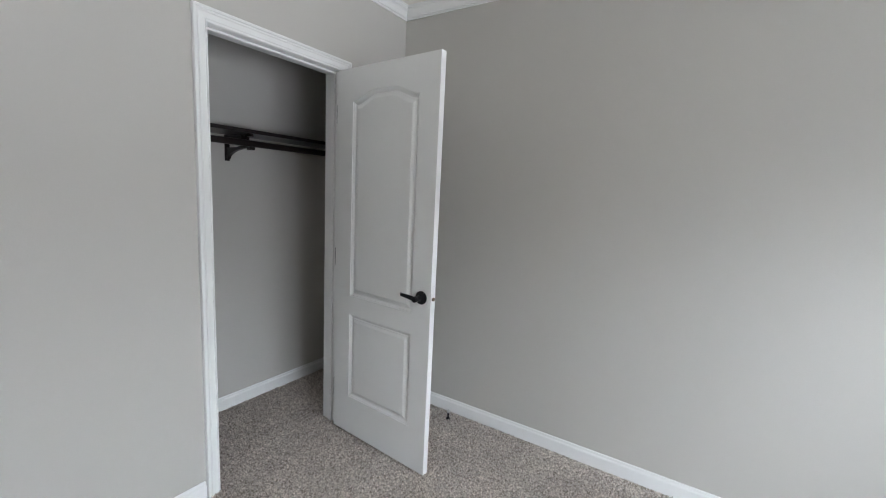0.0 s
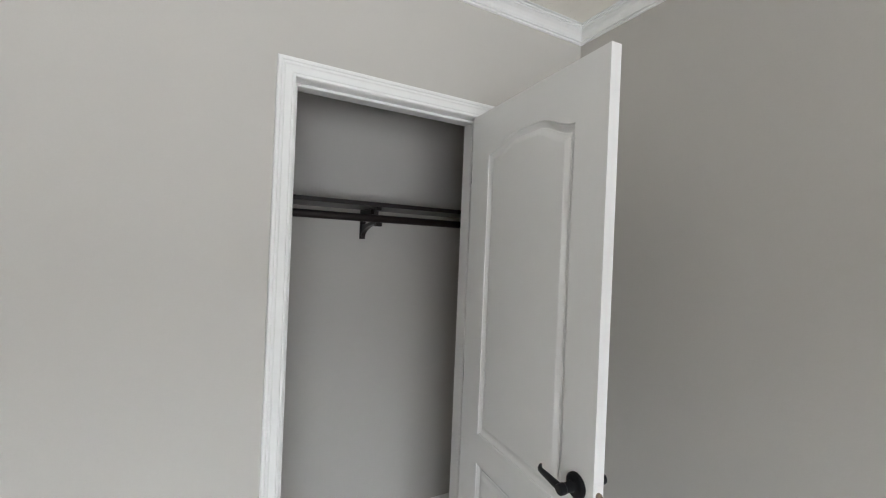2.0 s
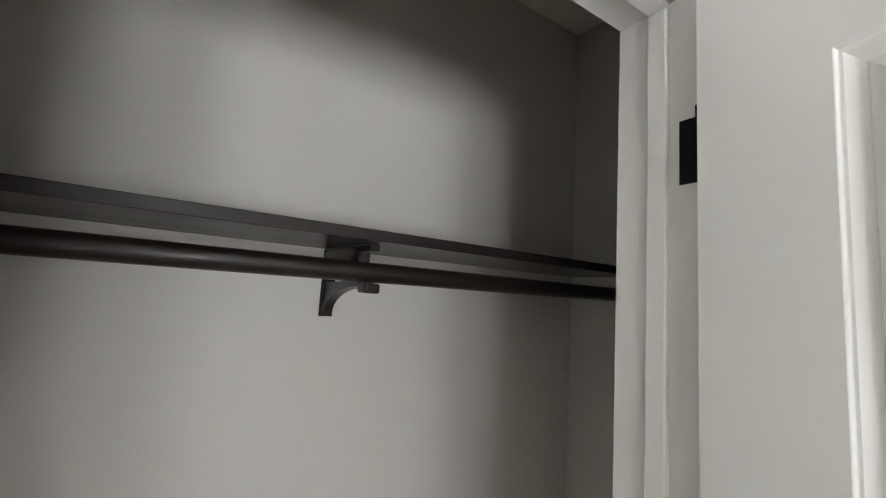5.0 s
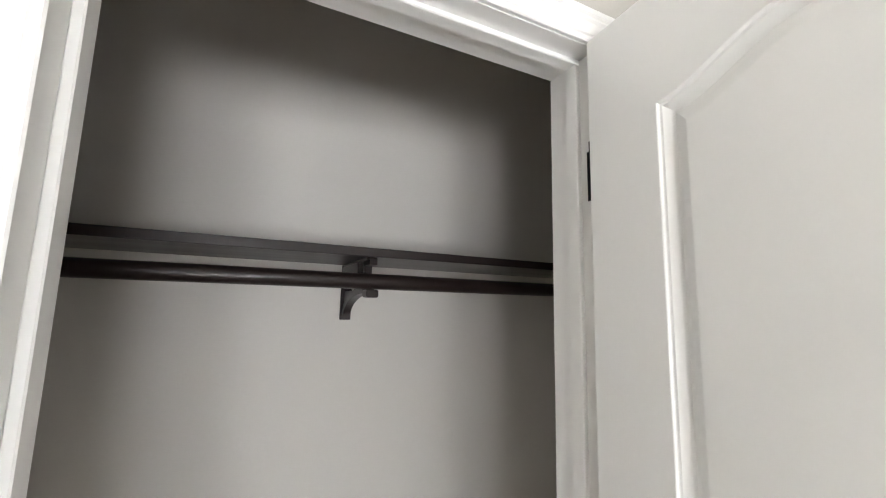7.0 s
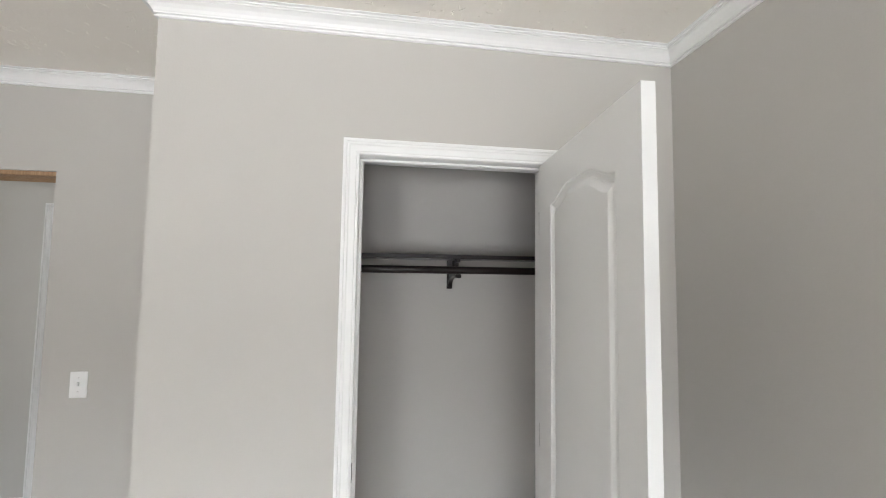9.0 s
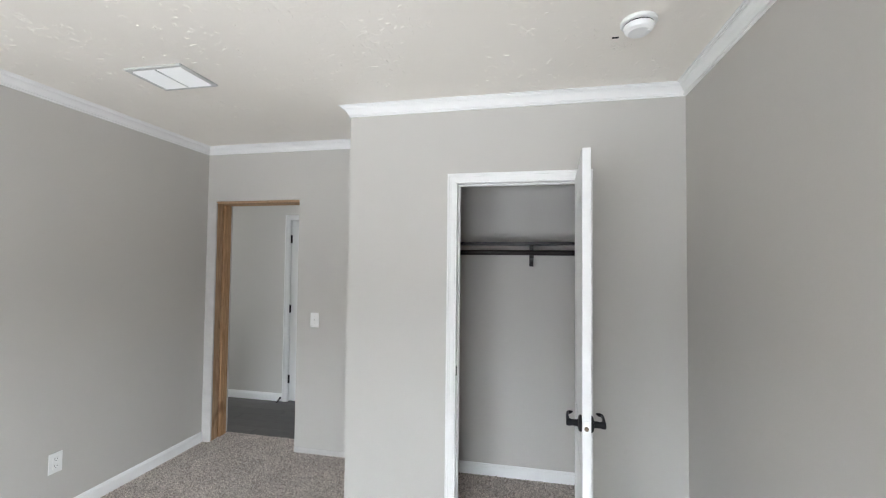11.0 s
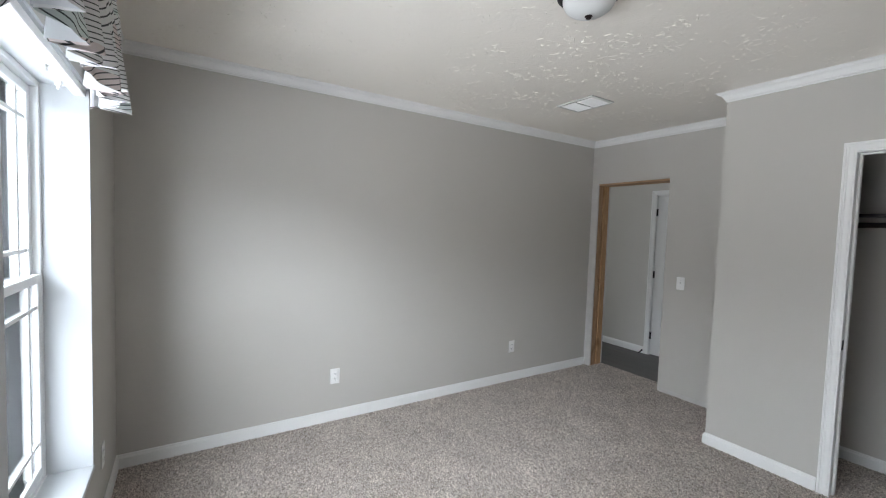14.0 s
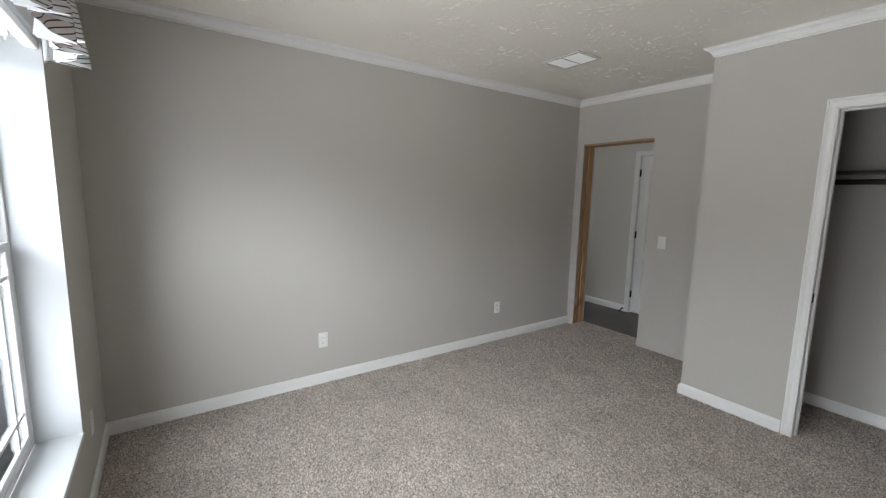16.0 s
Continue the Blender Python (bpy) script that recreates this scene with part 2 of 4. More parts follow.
def screen_material():
    """Fly screen: threads too fine to see, so a thin dark veil that lets most light through."""
    m, n, l, b = nodes_of("fly_screen_mesh")
    b.inputs["Base Color"].default_value = (0.22, 0.225, 0.23, 1)
    b.inputs["Roughness"].default_value = 0.7
    tr, mx = n.new("ShaderNodeBsdfTransparent"), n.new("ShaderNodeMixShader")
    mx.inputs[0].default_value = 0.2
    l.new(tr.outputs[0], mx.inputs[1])
    l.new(b.outputs[0], mx.inputs[2])
    l.new(mx.outputs[0], n["Material Output"].inputs["Surface"])
    return m


SCREEN = screen_material()
CEIL, CARPET, PLANK, VALANCE, PANE = ceiling_material(), carpet_material(), plank_material(), valance_material(), pane_material()
PINE = wood_material("raw_pine_stud", (0.31, 0.165, 0.072), (0.52, 0.32, 0.165), (6, 6, 0.45))
OLDPINE = wood_material("weathered_stud", (0.30, 0.17, 0.085), (0.47, 0.31, 0.18), (6, 6, 0.45))

# ---- mesh helpers ----


def finish(name, bm, material, smooth=False):
    me = bpy.data.meshes.new(name)
    bmesh.ops.recalc_face_normals(bm, faces=bm.faces)
    bm.to_mesh(me)
    bm.free()
    me.materials.append(material)
    if smooth:
        me.polygons.foreach_set("use_smooth", [True] * len(me.polygons))
        me.set_sharp_from_angle(angle=radians(22))
    return me


def part(name, bm, material, parent=None, label="", smooth=False):
    ob = new(name, finish(name, bm, material, smooth))
    ob.parent = parent
    if label:
        ob["label"] = label
    return ob


def empty(name, m, label, category, group="", kind=""):
    ob = new(name)
    ob.empty_display_size = 0.05
    ob.matrix_world = m
    return tagged(ob, label, category, group, kind)


def box(bm, x0, x1, y0, y1, z0, z1, bevel=0.0, seg=1):
    r = bmesh.ops.create_cube(bm, size=1.0, matrix=Matrix.Translation(((x0 + x1) / 2, (y0 + y1) / 2, (z0 + z1) / 2)) @ Matrix.Diagonal((abs(x1 - x0), abs(y1 - y0), abs(z1 - z0), 1)))
    if bevel:
        es = {e for v in r["verts"] for e in v.link_edges}
        bmesh.ops.bevel(bm, geom=list(es), offset=bevel, segments=seg, affect="EDGES", profile=0.5)
    return bm


def boxes(*dims, bevel=0.0, seg=1):
    bm = bmesh.new()
    for d in dims:
        box(bm, *d, bevel=bevel, seg=seg)
    return bm


def lathe(profile, steps=40, m=None):
    """Turns (radius, height) pairs round z."""
    bm = bmesh.new()
    rings = []
    for r, z in profile:
        if r < 1e-6:
            rings.append([bm.verts.new((0, 0, z))])
        else:
            rings.append([bm.verts.new((r * math.cos(2 * math.pi * i / steps), r * math.sin(2 * math.pi * i / steps), z)) for i in range(steps)])
    for a, c in zip(rings, rings[1:]):
        for i in range(steps):
            j = (i + 1) % steps
            if len(a) == 1 and len(c) > 1:
                bm.faces.new((a[0], c[i], c[j]))
            elif len(c) == 1 and len(a) > 1:
                bm.faces.new((a[i], c[0], a[j]))
            elif len(a) > 1:
                bm.faces.new((a[i], c[i], c[j], a[j]))
    if m is not None:
        bm.transform(m)
    return bm


def tube(bm, pts, radii, steps=12, flat=1.0, up=(0, 0, 1)):
    """A swept rod with a radius at each point; flat squeezes it along the up direction."""
    pts = [Vector(p) for p in pts]
    rings = []
    for i, p in enumerate(pts):
        d = (pts[min(i + 1, len(pts) - 1)] - pts[max(i - 1, 0)]).normalized()
        u = Vector(up)
        s = d.cross(u).normalized()
        u = s.cross(d).normalized()
        r = radii[i] if isinstance(radii, (list, tuple)) else radii
        rings.append([bm.verts.new(p + s * r * math.cos(2 * math.pi * k / steps) + u * r * flat * math.sin(2 * math.pi * k / steps)) for k in range(steps)])
    for a, c in zip(rings, rings[1:]):
        for k in range(steps):
            bm.faces.new((a[k], a[(k + 1) % steps], c[(k + 1) % steps], c[k]))
    bm.faces.new(rings[0][::-1])
    bm.faces.new(rings[-1])
    return bm


def mitred(points, normal, profile, closed=False):
    """A moulding along points that lie in one plane, a bmesh for each straight run, mitred at the corners.
    profile: (offset to the left of the way, offset along the normal)."""
    pts, nrm = [Vector(p) for p in points], Vector(normal)
    n = len(pts)
    dirs = [(pts[(i + 1) % n] - pts[i]).normalized() for i in range(n if closed else n - 1)]
    lefts = [nrm.cross(d) for d in dirs]
    mit = []
    for i in range(n):
        if closed or 0 < i < n - 1:
            a, c = lefts[i - 1], lefts[i]
            mit.append((a + c) / (1 + a.dot(c)))
        else:
            mit.append(lefts[0] if i == 0 else lefts[-1])
    runs = []
    for i in range(len(dirs)):
        bm = bmesh.new()
        j = (i + 1) % n
        a = [bm.verts.new(pts[i] + mit[i] * u + nrm * v) for u, v in profile]
        c = [bm.verts.new(pts[j] + mit[j] * u + nrm * v) for u, v in profile]
        for k in range(len(profile)):
            q = (k + 1) % len(profile)
            bm.faces.new((a[k], a[q], c[q], c[k]))
        bm.faces.new(a[::-1])
        bm.faces.new(c)
        runs.append(bm)
    return runs


# ---- plan, in metres: the corner of closet wall and right wall is the origin ----
LEFT, OUT, ALCOVE, BACK, TOP = -3.592, -1.953, 0.677, -3.615, 2.552
JL, JR, JH, WT = -1.258, -0.546, 2.042, 0.116          # closet opening and wall thickness
CB = 0.662                                             # closet's back wall
PL, PR, PH, PB = -3.508, -2.708, 2.060, 0.878          # rough passage opening, far face of its wall
HALL = 1.752
WIN = ((-2.87, -1.785), (-1.635, -0.55))                # window openings
WZ0, WZ1, WY = 0.385, 2.085, -3.835


def structure(name, bm, material, label, category, smooth=False):
    return tagged(part(name, bm, material, None, "", smooth), label, category, kind="structure")


structure("wall_closet", boxes((OUT, JL - 0.019, 0, WT, 0, TOP), (JR + 0.019, 0, 0, WT, 0, TOP), (JL - 0.019, JR + 0.019, 0, WT, JH + 0.019, TOP)), WALL, "warm grey painted drywall around the closet opening", "wall")
structure("wall_closet_side", boxes((OUT, OUT + 0.1, WT, ALCOVE, 0, TOP)), WALL, "warm grey painted drywall closet side", "wall")
structure("wall_closet_back", boxes((OUT + 0.1, 0, CB, PB, 0, TOP)), WALL, "grey painted drywall inside the closet", "wall")
structure("wall_passage", boxes((LEFT, PL - 0.038, ALCOVE, PB, 0, TOP), (PR, OUT + 0.1, ALCOVE, PB, 0, TOP), (PL - 0.038, PR, ALCOVE, PB, PH + 0.02, TOP)), WALL, "warm grey drywall with an untrimmed rough opening", "wall")
structure("wall_right", boxes((0, 0.12, BACK - 0.22, PB, 0, TOP)), WALL, "plain warm grey painted drywall", "wall")
structure("wall_left", boxes((LEFT - 0.12, LEFT, BACK - 0.22, PB, 0, TOP)), WALL, "plain warm grey painted drywall with outlets", "wall")
bw = [(LEFT, WIN[0][0], WY, BACK, 0, TOP), (WIN[0][1], WIN[1][0], WY, BACK, 0, TOP), (WIN[1][1], 0, WY, BACK, 0, TOP)]
for a, c in WIN:
    bw += [(a, c, WY, BACK, 0, WZ0), (a, c, WY, BACK, WZ1, TOP)]
structure("wall_window", boxes(*bw), WALL, "warm grey drywall with two deep window openings", "wall")
structure("wall_hall", boxes((-7.0, -3.462, HALL, HALL + 0.1, 0, TOP), (-2.6, -1.0, HALL, HALL + 0.1, 0, TOP), (-3.462, -2.6, HALL, HALL + 0.1, 2.04, TOP)), WALL, "grey painted hall wall beyond the passage", "wall")
structure("wall_hall_near", boxes((-7.0, LEFT - 0.12, PB - 0.12, PB, 0, TOP)), WALL, "grey painted hall wall", "wall")
structure("wall_hall_east", boxes((-1.0, -0.9, PB, HALL, 0, TOP)), WALL, "grey painted hall end wall", "wall")
# unseen end wall; its opening is made up to go with the hall's fill lamp
structure("wall_hall_west", boxes((-7.0, -6.9, PB, HALL, 0, 0.7), (-7.0, -6.9, PB, HALL, 2.2, TOP), (-7.0, -6.9, PB, 0.98, 0.7, 2.2), (-7.0, -6.9, HALL - 0.05, HALL, 0.7, 2.2)), WALL, "unseen grey hall end wall with an added opening", "wall")
structure("ceiling", boxes((-7.1, 0.12, BACK - 0.22, HALL + 0.1, TOP, TOP + 0.12)), CEIL, "white ceiling with stomped drywall texture", "ceiling")
structure("floor", boxes((LEFT - 0.12, 0.12, BACK - 0.22, PB + 0.02, -0.15, 0.0)), CARPET, "speckled grey-beige cut pile carpet", "carpet floor")
structure("floor_hall", boxes((-7.0, -0.9, PB + 0.02, HALL + 0.5, -0.15, -0.014)), DARK, "dark hall subfloor", "floor")

# room behind the hall door
structure("wall_hall_room", boxes((-3.6, -2.4, HALL + 0.5, HALL + 0.6, 0, TOP)), WALL, "grey wall behind the hall door", "wall")

# ---- crown, baseboards and casings ----
CROWN = [(0, 0), (0, -0.064), (0.0085, -0.064), (0.0095, -0.0625), (0.0100, -0.0590), (0.0035, -0.0570), (0.0035, -0.0525), (0.0115, -0.0515), (0.0120, -0.0465), (0.014, -0.044), (0.0185, -0.035), (0.027, -0.0245), (0.037, -0.0175), (0.043, -0.0155), (0.044, -0.0105), (0.0495, -0.010), (0.0505, -0.0045), (0.060, -0.0035), (0.060, 0)]
room = [(0, 0), (OUT, 0), (OUT, ALCOVE), (LEFT, ALCOVE), (LEFT, BACK), (0, BACK)]
crown = empty("crown_moulding", Matrix(), "white stepped crown moulding along the ceiling", "crown moulding", kind="structure")
for bm in mitred([(x, y, TOP - 0.001) for x, y in room], (0, 0, 1), CROWN, True):
    part("crown_run", bm, TRIM, crown)
BASE = [(0, 0.0), (0.013, 0.0), (0.013, 0.062), (0.011, 0.068), (0.008, 0.072), (0.007, 0.080), (0.004, 0.085), (0, 0.085)]


def baseboard(points, label):
    b = empty("baseboard", Matrix(), label, "baseboard", kind="structure")
    for bm in mitred([(x, y, 0.001) for x, y in points], (0, 0, 1), BASE):
        part("baseboard_run", bm, TRIM, b)


baseboard([(JL - 0.063, 0), (OUT, 0), (OUT, ALCOVE - 0.002)], "white moulded baseboard along the closet wall")
baseboard([(LEFT, ALCOVE - 0.004), (LEFT, BACK), (0, BACK), (0, 0), (JR + 0.063, 0)], "white moulded baseboard around the bedroom")
baseboard([(JR + 0.02, WT), (-0.001, WT)][::-1], "white baseboard inside the closet")
baseboard([(0, WT + 0.014), (0, CB), (OUT + 0.1, CB), (OUT + 0.1, WT + 0.014)], "white baseboard inside the closet")
baseboard([(-3.515, HALL), (-6.9, HALL)], "tall white baseboard in the hall")

CASE = [(0, 0), (0, 0.008), (0.0025, 0.0105), (0.007, 0.0108), (0.008, 0.0085), (0.0105, 0.0085), (0.013, 0.0112), (0.033, 0.0132), (0.037, 0.0162), (0.0405, 0.0164), (0.0415, 0.0132), (0.0445, 0.0132), (0.047, 0.0180), (0.0555, 0.0188), (0.058, 0.0162), (0.058, 0)]


def casing(x0, x1, z, y, facing, name, label):
    """Mitred casing round an opening; facing -1 looks to the bedroom."""
    c = empty(name, Matrix(), label, "door casing", kind="structure")
    for bm in mitred([(x0, y, 0.001), (x0, y, z), (x1, y, z), (x1, y, 0.001)], (0, facing, 0), CASE):
        part("casing_run", bm, TRIM, c, "", True)
    return c


# ---- closet door frame ----
frame_c = casing(JL + 0.001, JR + 0.005, JH + 0.001, 0.0, -1, "closet_door_frame", "white moulded casing and jamb of the closet")
part("jamb", boxes((JL - 0.019, JL, -0.001, WT + 0.003, 0.001, JH), bevel=0.0012), TRIM, frame_c)
part("jamb", boxes((JR, JR + 0.019, -0.001, WT + 0.003, 0.001, JH), bevel=0.0012), TRIM, frame_c)
part("head_jamb", boxes((JL - 0.019, JR + 0.019, -0.001, WT + 0.003, JH, JH + 0.019), bevel=0.0012), TRIM, frame_c)
part("door_stop_strip", boxes((JL, JL + 0.013, 0.038, 0.066, 0.001, JH - 0.010), bevel=0.002), TRIM, frame_c)
part("door_stop_strip", boxes((JR - 0.011, JR, 0.038, 0.066, 0.001, JH - 0.010), bevel=0.002), TRIM, frame_c)
part("door_stop_strip", boxes((JL, JR, 0.038, 0.066, JH - 0.010, JH), bevel=0.002), TRIM, frame_c)
part("strike_plate", boxes((JL - 0.001, JL + 0.0018, 0.003, 0.032, 0.890, 0.947), bevel=0.0006), BLACK, frame_c, "black strike plate")


# ---- closet door ----
DW, DH, DT, DZ = 0.698, 2.034, 0.033, 0.014


def panel_rings(s0, s1, z0, z1, rise):
    """Outlines of a moulded panel, from its edge inwards, as lists of (s, z, depth)."""
    rings = []
    for inset, depth in ((0, 0), (0.0012, 0.0007), (0.0024, 0.0028), (0.0034, 0.0035), (0.0062, 0.0039), (0.0074, 0.0052), (0.0125, 0.0087), (0.0165, 0.0105), (0.0190, 0.0110), (0.0205, 0.0106), (0.0222, 0.0088), (0.0250, 0.0083), (0.0295, 0.0062), (0.0350, 0.0035), (0.0395, 0.0018), (0.0420, 0.0010), (0.0440, 0.0009)):
        depth *= 1.2
        a, c, lo = s0 + inset, s1 - inset, z0 + inset
        ring = [(a, lo, depth), (c, lo, depth)]
        n = 48 if rise else 1
        for i in range(n + 1):
            k = i / n
            s = c + (a - c) * k
            q = min(1.0, max(0.0, (0.5 - abs(k - 0.5)) / 0.36))
            ring.append((s, z1 - inset + rise * (q * q * (3 - 2 * q)), depth))
        rings.append(ring)
    return rings


def moulded_door(parent, w, h, panels, material, z0=0.0):
    """A slab with pressed panels on both faces: x along the width, y from -thickness to 0. panels: from the top one down."""
    bm = bmesh.new()
    corners = []
    for face_y, sign in ((0.0, -1), (-DT, 1)):

        def quad(*pts):
            bm.faces.new([bm.verts.new((s, face_y, z)) for s, z in pts])
        s0, s1 = panels[0][0], panels[0][1]
        quad((0, z0), (s0, z0), (s0, h), (0, h))
        quad((s1, z0), (w, z0), (w, h), (s1, h))
        low = z0
        for p in reversed(panels):
            quad((s0, low), (s1, low), (s1, p[2]), (s0, p[2]))
            low = p[3]
        arch = panel_rings(*panels[0])[0][2:]
        for (a, za, _), (c, zc, _) in zip(arch, arch[1:]):
            quad((a, za), (c, zc), (c, h), (a, h))
        for p in panels:
            prev = None
            for ring in panel_rings(*p):
                vs = [bm.verts.new((s, face_y + sign * d, z)) for s, z, d in ring]
                if prev:
                    for k in range(len(vs)):
                        q = (k + 1) % len(vs)
                        bm.faces.new((prev[k], prev[q], vs[q], vs[k]))
                prev = vs
            # the flat field, in upright strips under the curve
            top = prev[2:]
            base = [bm.verts.new((v.co.x, v.co.y, prev[0].co.z)) for v in top[1:-1]]
            base = [prev[1], *base, prev[0]]
            for k in range(len(top) - 1):
                bm.faces.new((top[k], top[k + 1], base[k + 1], base[k]))
        corners.append([bm.verts.new((s, face_y, z)) for s, z in ((0, z0), (w, z0), (w, h), (0, h))])
    a, c = corners
    for k in range(4):
        q = (k + 1) % 4
        bm.faces.new((a[k], a[q], c[q], c[k]))
    bmesh.ops.remove_doubles(bm, verts=bm.verts, dist=0.00005)
    return part("leaf", bm, material, parent, "", True)


PANELS = [(0.127, 0.582, 0.828, 1.866, 0.046), (0.127, 0.582, 0.235, 0.722, 0.0)]
door = empty("closet_door", pose(-0.5475, -0.012, 0, 0, 0, -93.95), "white moulded two-panel closet door standing open", "door")
moulded_door(door, DW, DH, PANELS, DOOR, DZ).location = (0.004, 0, 0)


def lever_set(parent, s, z):
    for face, sign in ((0.0, 1), (-DT, -1)):
        turn = Matrix.Translation((s, face, z)) @ Matrix.Rotation(radians(-90 * sign), 4, "X")
        handle = part("lever_handle", lathe([(0, 0), (0.032, 0), (0.033, 0.003), (0.032, 0.008), (0.027, 0.012), (0.016, 0.014), (0.0135, 0.017), (0.0125, 0.040), (0.0145, 0.044), (0.0145, 0.056), (0.012, 0.060), (0, 0.061)], 32, turn), BLACK, parent, "matte black lever handle", True)
        bm = bmesh.new()
        y = face + sign * 0.051
        path, rad = [], []
        for i in range(13):
            k = i / 12
            path.append((s + 0.004 - 0.108 * k, y + sign * (0.004 * math.sin(k * 3.1) - 0.020 * max(0, k - 0.82) / 0.18), z + 0.006 * math.sin(k * 3.14) + 0.008 * k * k))
            rad.append(0.0125 * (1 - 0.42 * k) if k < 0.99 else 0.003)
        tube(bm, path, rad, 14, 0.62, up=(0, 1, 0))
        part("lever", bm, BLACK, handle, smooth=True)


lever_set(door, 0.646, 0.918)
part("latch_plate", boxes((DW + 0.0035, DW + 0.0052, -0.030, -0.005, 0.889, 0.947), bevel=0.0006), DOOR, door)
part("latch_bolt", lathe([(0, 0), (0.0085, 0), (0.0085, 0.006), (0.006, 0.009), (0, 0.009)], 18, Matrix.Translation((DW + 0.005, -0.0175, 0.918)) @ Matrix.Rotation(radians(90), 4, "Y")), BRASS, door, "worn brass latch bolt", True)
for z in (0.245, 1.03, 1.815):
    hinge = part("hinge", lathe([(0, -0.046), (0.004, -0.046), (0.0062, -0.043), (0.0062, -0.015), (0.0056, -0.0145), (0.0062, -0.014), (0.0062, 0.014), (0.0056, 0.0145), (0.0062, 0.015), (0.0062, 0.043), (0.004, 0.046), (0, 0.046)], 14, Matrix.Translation((-0.002, 0.004, z))), BLACK, door, "black butt hinge", True)
    part("hinge_leaf", boxes((0.0015, 0.0036, -0.033, 0.001, z - 0.044, z + 0.044)), BLACK, hinge)
    # the leaf that is screwed to the jamb
    part("hinge_leaf", boxes((JR - 0.0018, JR - 0.0001, 0.000, 0.025, z - 0.044, z + 0.044)), BLACK, frame_c, "black hinge leaf")

# ---- closet shelf, rod and brackets ----
SY, SZ = 0.385, 1.693


def shelf():
    s = empty("closet_shelf", Matrix(), "dark espresso melamine shelf across the closet", "shelf")
    part("board", boxes((OUT + 0.101, -0.001, SY + 0.004, CB - 0.001, SZ, SZ + 0.016), bevel=0.0015), GLOSSBROWN, s)
    part("front_edge", boxes((OUT + 0.101, -0.001, SY, SY + 0.0038, SZ - 0.003, SZ + 0.0165), bevel=0.001), ESPRESSO, s)


def bracket(x):
    """A cast shelf-and-rod bracket: wall plate, top arm, curved brace, rod saddle."""
    b = empty("shelf_bracket", Matrix(), "dark bronze shelf and rod bracket on the closet wall", "bracket", "closet brackets")
    part("wall_plate", boxes((x - 0.015, x + 0.015, CB - 0.006, CB - 0.0005, SZ - 0.150, SZ - 0.001), bevel=0.0015), BRONZE, b)
    part("top_arm", boxes((x - 0.012, x + 0.012, SY + 0.03, CB - 0.006, SZ - 0.007, SZ - 0.0008), bevel=0.0015), BRONZE, b)
    bm = bmesh.new()
    n, pts = 14, []
    for i in range(n + 1):
        k = i / n
        a = k * math.pi / 2
        pts.append((CB - 0.014 - (CB - 0.014 - ROD_Y - 0.012) * (1 - math.cos(a)), SZ - 0.137 + (ROD_Z - 0.018 - SZ + 0.137) * math.sin(a)))
    for i in range(n):
        (y0, z0), (y1, z1) = pts[i], pts[i + 1]
        d = Vector((y1 - y0, z1 - z0)).normalized() * 0.0085
        q = [(y0 - d.y, z0 + d.x), (y0 + d.y, z0 - d.x), (y1 + d.y, z1 - d.x), (y1 - d.y, z1 + d.x)]
        v = [bm.verts.new((x + sx, y, z)) for sx in (-0.010, 0.010) for y, z in q]
        for f in ((0, 1, 2, 3), (7, 6, 5, 4), (0, 4, 5, 1), (1, 5, 6, 2), (2, 6, 7, 3), (3, 7, 4, 0)):
            bm.faces.new([v[g] for g in f])
    part("curved_brace", bm, BRONZE, b)
    # solid web under the shelf, and a thin rib that fills the brace down to its foot
    part("web", boxes((x - 0.015, x + 0.012, CB - 0.178, CB - 0.006, SZ - 0.048, SZ - 0.0075), bevel=0.002), BRONZE, b)
    bm = bmesh.new()
    for (y0, z0), (y1, z1) in zip(pts, pts[1:]):
        v = [bm.verts.new((x + sx, y, z)) for sx in (-0.005, 0.005) for y, z in ((y0, z0), (y1, z1), (CB - 0.006, z1), (CB - 0.006, z0))]
        for f in ((0, 1, 2, 3), (7, 6, 5, 4), (0, 4, 5, 1), (1, 5, 6, 2), (2, 6, 7, 3), (3, 7, 4, 0)):
            bm.faces.new([v[g] for g in f])
    part("rib", bm, BRONZE, b)
    part("hook_lip", boxes((x - 0.014, x + 0.014, ROD_Y - 0.030, ROD_Y + 0.010, ROD_Z - 0.037, ROD_Z - 0.0195), bevel=0.004, seg=2), BRONZE, b)
    for z in (SZ - 0.060, SZ - 0.130):
        part("screw", lathe([(0, 0), (0.0048, 0), (0.0042, 0.002), (0, 0.0026)], 14, Matrix.Translation((x, CB - 0.006, z)) @ Matrix.Rotation(radians(90), 4, "X")), BLACK, b)
    bm = bmesh.new()
    tube(bm, [(x, ROD_Y + 0.024 * math.cos(t), ROD_Z + 0.024 * math.sin(t)) for t in [math.pi * (1.36 + 0.64 * i / 10) for i in range(11)]], 0.006, 8, 2.0, up=(1, 0, 0))
    part("rod_saddle", bm, BRONZE, b, smooth=True)
    part("front_arm", boxes((x - 0.009, x + 0.009, ROD_Y + 0.016, ROD_Y + 0.030, ROD_Z - 0.016, SZ - 0.004), (x - 0.009, x + 0.009, SY + 0.02, ROD_Y + 0.03, SZ - 0.018, SZ - 0.006), bevel=0.001), BRONZE, b)


